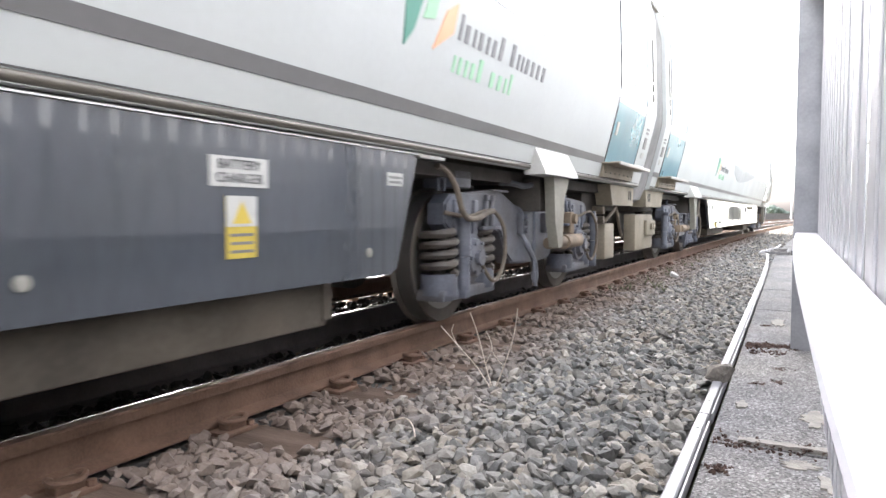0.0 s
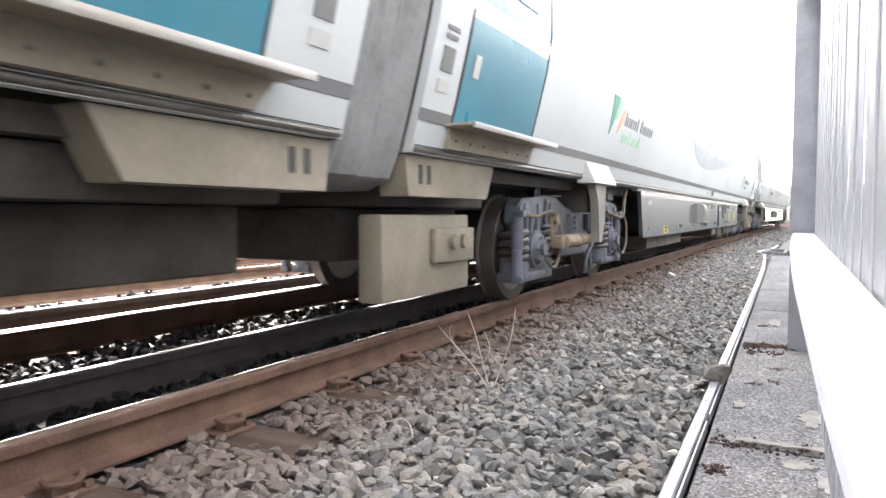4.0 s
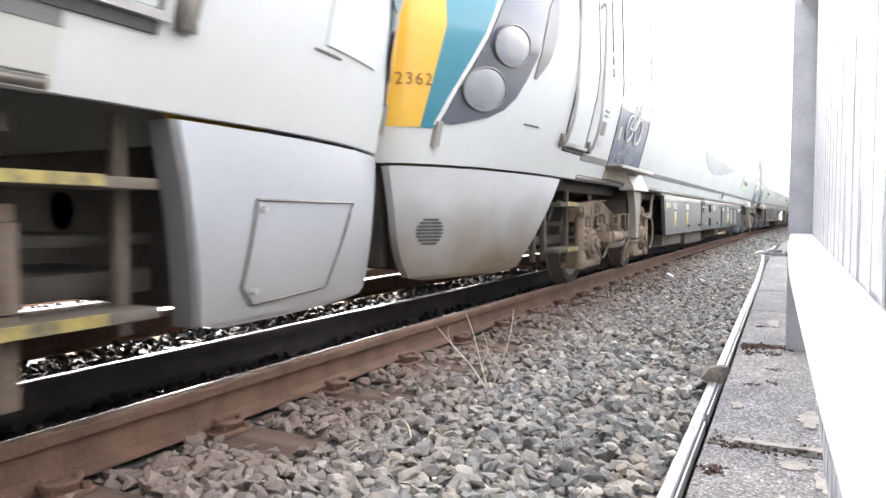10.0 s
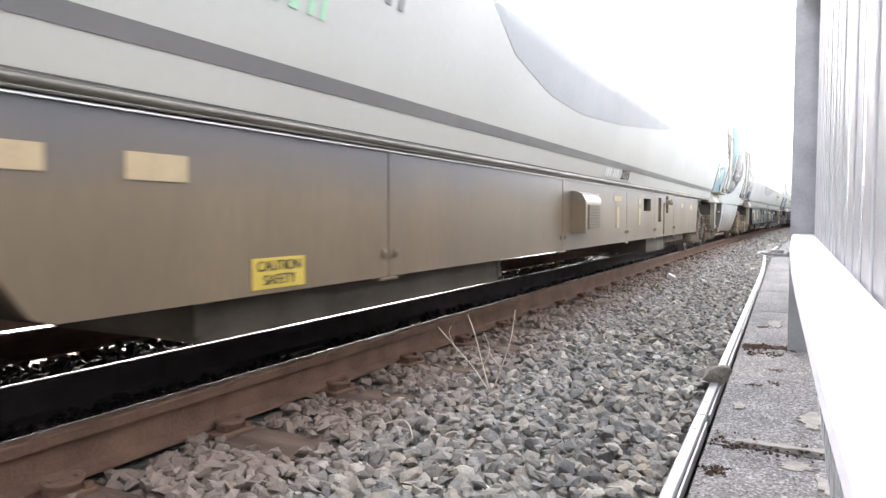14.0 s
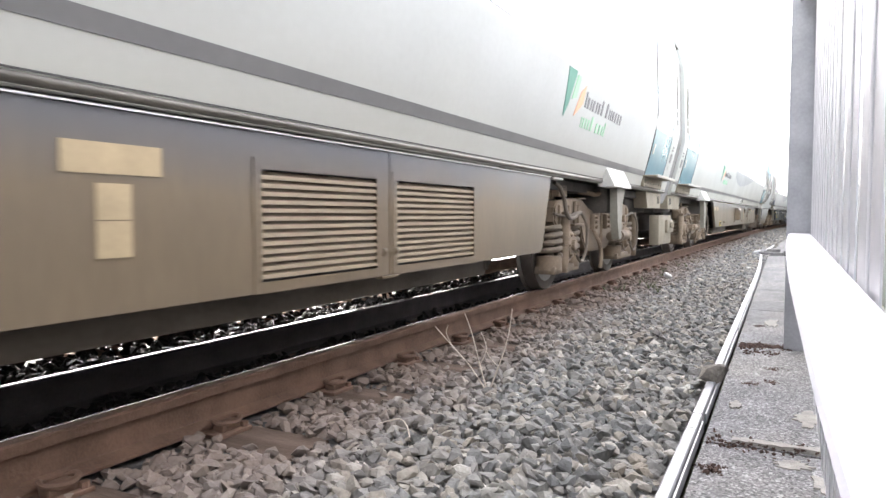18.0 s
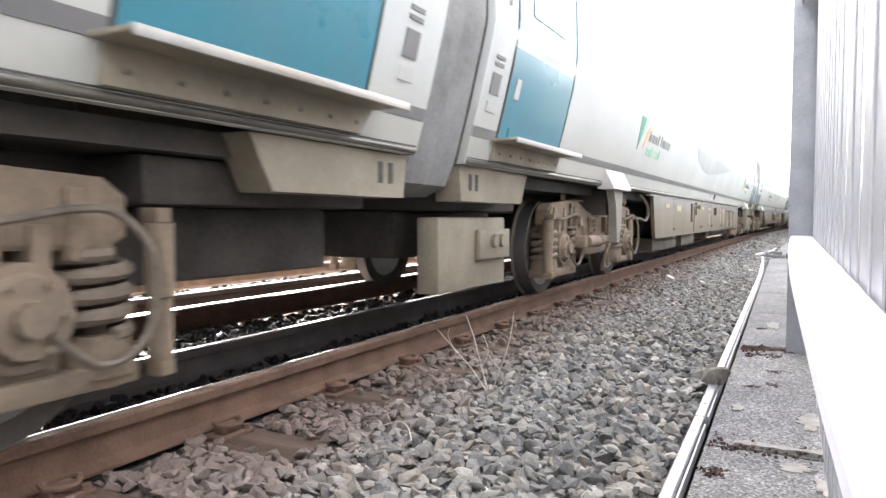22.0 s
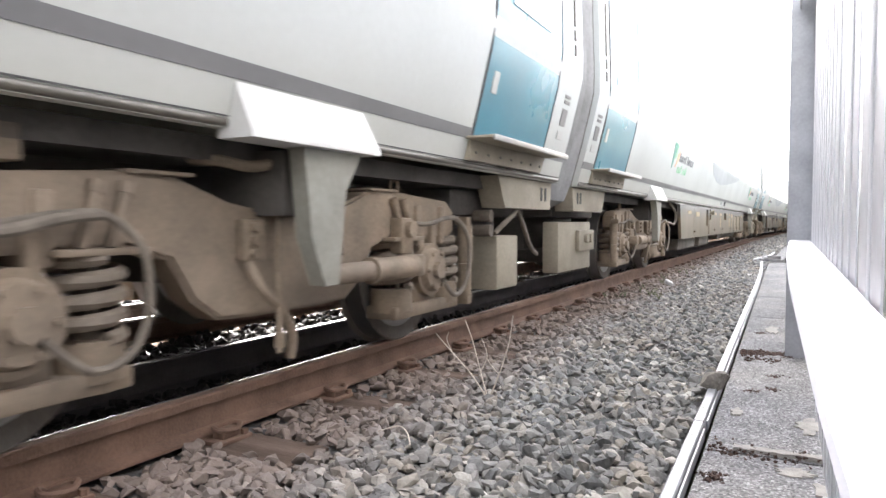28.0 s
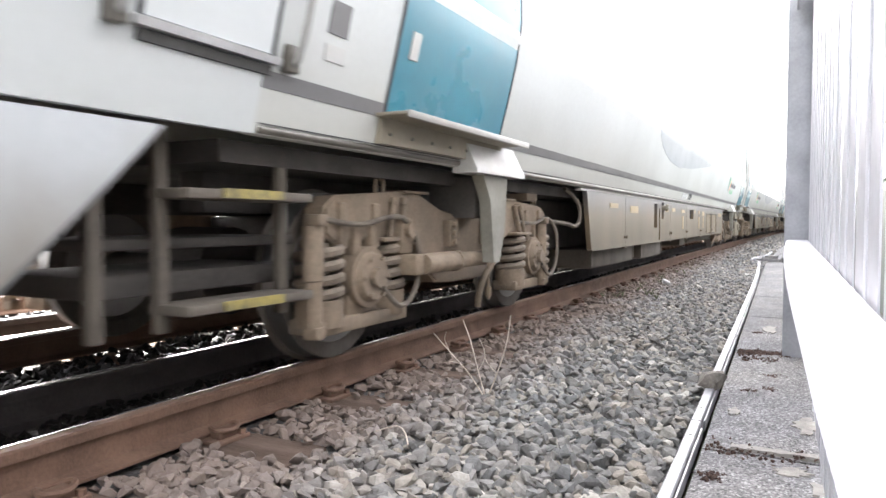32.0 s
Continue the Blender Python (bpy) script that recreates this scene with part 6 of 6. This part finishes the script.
    # doors
    if front_end == "gangway":
        for s in (1, -1):
            door(car, 9.63, 10.83, M["teal"], s)
        end_panel(car, 10.90, 11.32, 1)
    else:
        door(car, 7.85, 9.1, M["navy"] if door_colour == "navy" else M["teal"], 1)
        end_panel(car, 9.15, 9.6, 1)
    if rear_end == "gangway":
        for s in (1, -1):
            door(car, -11.08, -9.92, M["teal"], s)
        end_panel(car, -11.38, -11.14, 1)
    else:
        door(car, -9.4, -8.1, M["navy"] if door_colour == "navy" else M["teal"], 1, bike=door_colour == "navy")
        end_panel(car, -10.2, -9.45, 1)
    if front_end == "cab":
        cab(car, 10.0, 2.1, 1)
    if rear_end == "cab":
        cab(car, yr, 2.34, -1)
    if front_end == "nose":
        cab(car, 10.35, 2.2, 1)
    # hoods and brackets over the bogies
    rear = spec.get("rear", REAR)
    for y, turn, near, far in ((PIVOT - 0.09, 1, 0.45, 0.32), (rear - 0.05, -1, 0.42, 0.32)):
        bm = bmesh.new()
        a = [(1.20, 0.955), (1.355, 0.955), (1.355, 0.975), (1.27, 1.15), (1.20, 1.15)]
        lo, hi = y - near, y + far
        v0 = [bm.verts.new((x, lo if z < 1.0 else lo + 0.015, z)) for x, z in a]
        v1 = [bm.verts.new((x, hi if z < 1.0 else hi - 0.015, z)) for x, z in a]
        bm.faces.new(v0)
        bm.faces.new(v1[::-1])
        for i in range(5):
            bm.faces.new((v0[i], v1[i], v1[(i + 1) % 5], v0[(i + 1) % 5]))
        part("bracket_hood", bm, M["hood_white"], car, "white hood over the bogie bracket")
        bm = bmesh.new()
        prism(bm, [(y - 0.13 * turn, 0.954), (y + 0.24 * turn, 0.954), (y + 0.13 * turn, 0.80), (y + 0.08 * turn, 0.43), (y - 0.01 * turn, 0.43), (y - 0.09 * turn, 0.62)], 1.235, 1.31)
        part("bogie_bracket", bm, M["bracket"], car)
        bm = bm_of((0.7, 1.2, y - 0.12, y + 0.12, 0.70, 0.95), bev=0.01)
        part("bracket_arm", bm, M["under"], car)
    wheels = []
    for y, turn in ((PIVOT, 1), (rear, -1)):
        wheels += bogie(car, y, turn, dusty or (rear_end == "cab" and turn < 0), M["bogie_brown"] if front_end == "cab" and turn > 0 else None, dusty and rear_end == "cab" and turn > 0)
    # equipment under the floor
    for a, b, x1, z0, z1 in spec["gear"]:
        bm = bm_of((-x1, x1, MID + a, MID + b, z0, z1), bev=0.02)
        box(bm, -x1 - 0.006, x1 + 0.006, MID + a - 0.02, MID + a + 0.04, z0 + 0.03, z1)
        box(bm, -x1 - 0.006, x1 + 0.006, MID + b - 0.04, MID + b + 0.02, z0 + 0.03, z1)
        part("underfloor_equipment", bm, M["gear"], car)
    # solid dark box added to give the deep shade under the floor
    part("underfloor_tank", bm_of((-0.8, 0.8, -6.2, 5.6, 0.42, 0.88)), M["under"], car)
    if rear_end == "gangway":
        part("end_equipment_box", bm_of((-1.08, -0.93, -11.45, -10.45, 0.22, 0.68), bev=0.015), M["box"], car)
        eb = part("end_equipment_box", bm_of((0.93, 1.08, -11.45, -10.45, 0.22, 0.68), bev=0.015), M["box"], car, "dusty box below the gangway")
        bm = bmesh.new()
        for k in range(2):
            cyl(bm, (1.08, -10.62 - 0.13 * k, 0.52), (1.15, -10.62 - 0.13 * k, 0.52), 0.045, 12)
        box(bm, 1.08, 1.12, -10.95, -10.45, 0.40, 0.60, 0.01)
        part("air_coupling", bm, M["box"], eb)
    if end_box:
        bm = bm_of((0.75, 1.08, 10.5, 10.9, 0.20, 0.58), bev=0.015)
        eb = part("end_equipment_box", bm, M["box"], car)
        bm = bmesh.new()
        for k in range(2):
            cyl(bm, (1.0, 10.3, 0.62 + 0.1 * k), (1.12, 10.3, 0.62 + 0.1 * k), 0.04, 12)
        tube(bm, [(1.1, 10.4, 0.6), (1.15, 10.6, 0.72), (1.12, 10.8, 0.75), (1.1, 11.1, 0.5), (1.05, 11.4, 0.42)], 0.018, 7)
        part("jumper_cable", bm, M["hose"], eb)
    # loops of pipe beside the skirt's ends
    back = MID + spec["back"]
    loop = [(-0.28, 0.945), (-0.38, 0.915), (-0.48, 0.82), (-0.53, 0.71), (-0.61, 0.655), (-0.76, 0.655), (-0.98, 0.685), (-1.16, 0.70)]
    if dusty and "rake" not in spec:
        loop = [(-0.34, 0.965), (-0.23, 0.938), (-0.11, 0.89), (-0.01, 0.83), (0.03, 0.75), (0.0, 0.675), (-0.10, 0.637), (-0.21, 0.652), (-0.35, 0.664), (-0.70, 0.68)]
    front_loop = [(0.40, 0.945), (0.50, 0.915), (0.60, 0.82), (0.65, 0.71), (0.73, 0.655), (0.88, 0.655), (1.02, 0.685), (1.16, 0.70)]
    for y, way in ((MID, front_loop), (back, loop)):
        bm = bmesh.new()
        tube(bm, [(1.13 + 0.03 * math.sin(0.4 * k), y + dy, z) for k, (dy, z) in enumerate(way)], 0.018, 8)
        part("air_hose", bm, M["hose"], car)
    for lo, hi in ((MID + 0.0, MID + 0.26), (back - 0.25, back - 0.01)):
        part("lifting_tab", bm_of((1.19, 1.25, lo, hi, 0.957, 0.973)), M["step"], car)
    # lamp on the cantrail over the car's middle
    lamp = side_patch("cantrail_lamp", car, M["stripe"], 0.60, 0.66, 3.16, 3.30, 0.03, "small dark lamp on the cantrail")
    side_patch("lamp_stem", lamp, M["rubber"], 0.62, 0.64, 3.30, 3.44, 0.02)
    for s in (1, -1):
        bm = bmesh.new()
        tube(bm, [(s * (side_x(3.40) + 0.006), yr + 0.03, 3.40), (s * (side_x(3.40) + 0.006), yf - 0.03, 3.40)], 0.012, 6, soft=False)
        part("rain_gutter", bm, M["gutter"], car)
    # roof fittings
    part("roof_aerial", bm_of((0.5, 0.62, 1.2, 1.36, 3.72, 4.02), bev=0.02), M["stripe"], car)
    part("roof_unit", bm_of((-0.7, 0.7, -5.5, -2.5, 3.70, 3.9), bev=0.05), M["silver"], car)
    for off in spec["mark"]:
        emblem(car, off)
    if number:
        z = 1.098
        lean = math.atan2(side_x(1.13) - side_x(1.04), 0.09)
        m = Matrix.Translation((side_x(z) + 0.004, MID + number_y, z)) @ Matrix(((0, 0, 1, 0), (1, 0, 0, 0), (0, 1, 0, 0), (0, 0, 0, 1))) @ Matrix.Rotation(lean, 4, "X")
        lettering(number, 0.145, M["black_text"], car, m)
        for k in range(6):
            y0 = MID + number_y - 0.36 - 0.078 * k - (0.06 if k > 2 else 0)
            side_patch("faded_number_bar", car, M["faint"], y0, y0 + 0.05, 1.055, 1.135, 0.004, "faded white bar")
    return car, wheels


def emblem(car, off):
    """Mark of leaning shapes, and plain bars for its lettering."""
    o = MID + off - 0.08
    for m, pts in (("green", [(-0.60, 1.76), (-0.40, 1.76), (-0.46, 1.50), (-0.52, 1.42)]), ("green_text", [(-0.36, 1.74), (-0.28, 1.74), (-0.30, 1.58), (-0.40, 1.56)]), ("orange", [(-0.27, 1.45), (-0.10, 1.56), (-0.10, 1.70), (-0.20, 1.64)])):
        bm = bmesh.new()
        bm.faces.new([bm.verts.new((side_x(z) + 0.006, o + y, z)) for y, z in pts])
        ex = bmesh.ops.extrude_face_region(bm, geom=bm.faces[:])
        bmesh.ops.translate(bm, verts=[q for q in ex["geom"] if isinstance(q, bmesh.types.BMVert)], vec=(-0.012, 0, 0))
        part("emblem", bm, M[m], car)
    for m, z0, z1, widths, tall in (("name_text", 1.545, 1.63, (0.05, 0.08, 0.05, 0.08, 0.06, 0.08, 0.08, 0, 0.09, 0.05, 0.05, 0.08, 0.08, 0.08, 0.08), (0, 6, 8)),
                                    ("green_text", 1.39, 1.47, (0.04, 0.06, 0.05, 0.07, 0.08, 0, 0.09, 0.08, 0.05, 0.05), (4, 9))):
        x = -0.04
        for k, w in enumerate(widths):
            if w:
                side_patch("name_bar", car, M[m], o + x, o + x + w * 0.5, z0, z1 + (0.035 if k in tall else 0), 0.006)
            x += w + 0.018 if w else 0.07


SPEC_B = dict(
    mark=(0.27, -13.73),
    back=-12.39,
    open=[(-4.69, -4.41, 0.43, 0.87), (-3.78, -3.6, 0.6, 0.92), (-3.44, -3.36, 0.44, 0.86), (-3.22, -3.05, 0.72, 0.95), (-6.8, -6.44, 0.72, 0.87), (-6.8, -6.44, 0.47, 0.62)],
    vent=[],
    joint=[-9.48, -7.08, -5.08, -2.78],
    cap=[-1.94, -0.43, -2.18, -4.88, -5.0, -9.83, -9.72, -8.13, -8.03, -11.88],
    label=[(-1.34, -1.07, 0.77, 0.87, 'w', 'BATTERY/CHARGER'), (-1.27, -1.13, 0.53, 0.74, 'y', ''), (-0.28, -0.15, 0.81, 0.87, 'w', ''), (-6.12, -5.87, 0.78, 0.88, 'w', 'PRESSURE/TEST BOX'), (-5.56, -5.28, 0.83, 0.88, 'w', 'EP COMPACT'), (-2.98, -2.78, 0.83, 0.88, 'w', ''), (-2.44, -2.17, 0.78, 0.87, 'w', 'BATTERY/CHARGER'), (-2.38, -2.24, 0.53, 0.74, 'y', ''), (-11.96, -11.76, 0.8, 0.86, 'w', ''), (-10.92, -10.61, 0.425, 0.53, 'y', 'CAUTION/SAFETY'), (-4.38, -4.13, 0.78, 0.88, 'w', 'ISOLATING/COCK BOX')],
    hood=[(-7.76, -7.34)],
    fan=[],
    pipe=[-3.08],
    gear=[(-2.48, -0.58, 1.12, 0.2, 0.39), (-4.98, -4.28, 1.15, 0.24, 0.39), (-3.78, -2.88, 1.12, 0.18, 0.39), (-11.38, -8.68, 1.1, 0.22, 0.39)])
SPEC_C = dict(
    mark=(-1.05,),
    back=-12.37,
    open=[(-8.63, -8.51, 0.43, 0.87), (-8.42, -8.25, 0.73, 0.85), (-7.49, -7.13, 0.74, 0.89), (-7.49, -7.13, 0.47, 0.63), (-5.35, -5.07, 0.44, 0.87)],
    vent=[(-3.23, -2.45, 0.43, 0.85), (-2.31, -1.38, 0.43, 0.85)],
    joint=[-10.05, -8.8, -5.95, -3.47],
    cap=[-4.2, -4.1, -7.75, -7.85, -7.95, -8.05, -5.55, -5.65],
    label=[(-4.02, -3.54, 0.78, 0.88, 'w', ''), (-3.92, -3.79, 0.52, 0.74, 'y', ''), (-3.77, -3.64, 0.52, 0.74, 'y', ''), (-8.36, -7.94, 0.83, 0.88, 'w', 'FUEL TANK'), (-7.1, -6.93, 0.83, 0.88, 'w', ''), (-6.81, -6.45, 0.78, 0.88, 'w', ''), (-6.16, -5.87, 0.83, 0.88, 'w', ''), (-4.97, -4.73, 0.78, 0.87, 'w', ''), (-10.4, -10.15, 0.78, 0.87, 'w', ''), (-10.35, -10.2, 0.53, 0.74, 'y', ''), (-11.6, -11.3, 0.78, 0.87, 'w', ''), (-11.52, -11.37, 0.53, 0.74, 'y', ''), (-12.0, -11.85, 0.8, 0.86, 'w', ''), (-12.2, -12.05, 0.78, 0.87, 'y', ''), (-1.06, -0.33, 0.78, 0.86, 'w', ''), (-0.27, -0.1, 0.8, 0.86, 'w', '')],
    hood=[],
    fan=[],
    pipe=[],
    ring=[-8.47, -8.29],
    gear=[(-3.55, -0.55, 1.02, 0.27, 0.4), (-5.55, -5.05, 1.14, 0.22, 0.39), (-9.75, -7.75, 1.12, 0.17, 0.39), (-11.85, -10.25, 1.12, 0.22, 0.39)])
SPEC_D = dict(
    mark=(-11.685,),
    back=-12.50, rake=0.48,
    open=[(-4.765, -4.335, 0.74, 0.89), (-3.825, -3.625, 0.6, 0.92), (-3.455, -3.375, 0.43, 0.86), (-3.255, -3.085, 0.72, 0.95)],
    vent=[],
    joint=[-10.435, -7.875, -5.655, -4.085, -2.615],
    cap=[],
    label=[(-3.055, -2.795, 0.82, 0.87, 'w', ''), (-1.955, -1.735, 0.81, 0.87, 'w', ''), (-1.035, -0.755, 0.78, 0.86, 'w', ''), (-7.065, -6.795, 0.83, 0.88, 'w', ''), (-6.225, -5.915, 0.83, 0.88, 'w', ''), (-6.125, -6.015, 0.56, 0.77, 'w', ''), (-5.065, -4.955, 0.82, 0.87, 'w', ''), (-5.065, -4.955, 0.57, 0.77, 'w', ''), (-12.235, -12.035, 0.79, 0.86, 'w', ''), (-11.805, -11.585, 0.78, 0.86, 'w', ''), (-11.315, -11.035, 0.42, 0.53, 'y', 'CAUTION/SAFETY')],
    hood=[(-7.675, -7.195)],
    fan=[-3.725],
    pipe=[-3.175],
    gear=[(-4.135, -2.835, 1.14, 0.2, 0.39), (-2.535, -0.835, 1.1, 0.28, 0.39), (-11.435, -8.835, 1.1, 0.24, 0.39)])
SPEC_E = dict(
    rear=-7.98, mark=(0.5, -13.1), back=-12.15,
    open=[(-5.65, -5.195, 0.73, 0.89), (-8.93, -8.71, 0.60, 0.92), (-8.58, -8.49, 0.43, 0.86), (-8.39, -8.21, 0.72, 0.95)],
    vent=[(-3.23, -2.465, 0.43, 0.85), (-2.31, -1.42, 0.43, 0.85)], joint=[-10.6, -7.64, -6.04, -4.20, -2.362], cap=[],
    label=[(-7.51, -7.24, 0.83, 0.885, "w", ""), (-6.58, -6.26, 0.825, 0.875, "w", ""), (-6.49, -6.38, 0.665, 0.77, "w", ""), (-6.49, -6.38, 0.56, 0.662, "w", ""), (-5.10, -4.96, 0.83, 0.885, "w", ""),
           (-4.50, -4.38, 0.825, 0.885, "w", ""), (-4.50, -4.38, 0.665, 0.77, "w", ""), (-4.50, -4.38, 0.56, 0.662, "w", ""), (-3.96, -3.645, 0.79, 0.875, "w", ""), (-3.86, -3.75, 0.665, 0.765, "w", ""), (-3.86, -3.75, 0.56, 0.662, "w", ""),
           (-8.12, -7.85, 0.82, 0.88, "w", ""), (-10.37, -9.95, 0.78, 0.86, "w", ""), (-11.31, -10.96, 0.82, 0.87, "w", "")],
    hood=[], fan=[-8.82], pipe=[-8.30], gear=[(-4.45, -0.75, 1.02, 0.27, 0.40), (-9.3, -7.9, 1.14, 0.20, 0.39), (-5.9, -5.3, 1.1, 0.26, 0.39), (-11.5, -9.6, 1.1, 0.20, 0.39)])


SPEC_F = dict(SPEC_E, back=-12.15, label=SPEC_E["label"] + [(-0.91, -0.69, 0.80, 0.86, "w", "")])
SPEC_G = dict(SPEC_E, back=-12.15, rear=REAR, mark=(0.4,), label=SPEC_E["label"] + [(-0.976, -0.75, 0.80, 0.87, "w", ""), (-0.67, -0.42, 0.80, 0.87, "w", "")])

# front corner of each car's skirt along the train, at the clip's start
PLACE = (("a", 26.45), ("b", 2.93), ("c", -20.50), ("d", -45.43), ("e", -68.85), ("f", -92.27), ("g", -115.69))
CARS, WHEELS = [], []


def make_train():
    clean = "silver railcar with slate skirts and grey bogies on the track"
    dusty = "silver railcar with dusty beige skirts and brown bogies"
    plans = {
        "a": ("nose", "gangway", SPEC_D, False, "", 0, clean, "teal", False),
        "b": ("gangway", "gangway", SPEC_B, False, "22462", -5.955, clean, "teal", True),
        "c": ("gangway", "cab", SPEC_C, False, "22362", -5.45, "silver driving railcar with yellow nose, slate skirts and navy bicycle door", "navy", False),
        "d": ("cab", "gangway", SPEC_D, True, "22315", -5.885, "silver driving railcar with dusty beige skirts and intake hood", "teal", False),
        "e": ("gangway", "gangway", SPEC_E, True, "22415", -5.93, dusty, "teal", False),
        "f": ("gangway", "gangway", SPEC_F, True, "22515", -5.93, dusty, "teal", False),
        "g": ("gangway", "cab", SPEC_G, True, "22 215", -5.93, "silver driving railcar with dusty beige skirts at the train's end", "teal", True),
    }
    for key, p in PLACE:
        fe, re_, spec, du, num, num_y, lab, col, eb = plans[key]
        car, wheels = build_car(fe, re_, spec, du, num, num_y, lab, col, eb)
        CARS.append((car, p - MID))
        WHEELS.extend(wheels)


def run_at(t):
    k = min(max(t * 2, 0), len(RUN) - 1.001)
    i = int(k)
    return RUN[i] + (RUN[i + 1] - RUN[i]) * (k - i)


def on_line(y):
    """Pose of a car whose middle is at y along the line: both bogies stand on the curve."""
    a, b = Vector((TRACK_X + bend(y + PIVOT), y + PIVOT, 0)), Vector((TRACK_X + bend(y + REAR), y + REAR, 0))
    m = b + (a - b) * (-REAR / (PIVOT - REAR))
    return pose(m.x, m.y, 0, 0, 0, math.degrees(math.atan2(-(a.x - b.x), a.y - b.y)))


def motions():
    times = [0.5 * i for i in range(65)]
    for car, p in CARS:
        walk(car, [(t, on_line(p + run_at(t))) for t in times])
    # the wheels roll; less than a quarter turn between rows
    marks, t = [0.0], 0.0
    while t < 32.0:
        t = min(32.0, t + 0.1)
        marks.append(round(t, 4))
    for w, cy in WHEELS:
        walk(w, [(t, pose(0, cy, WHEEL_R, -math.degrees(run_at(t) / WHEEL_R), 0, 0)) for t in marks])


make_ground()
make_track()
make_slab()
make_weed()
make_fence()
make_distance()
make_train()
make_ballast()
motions()
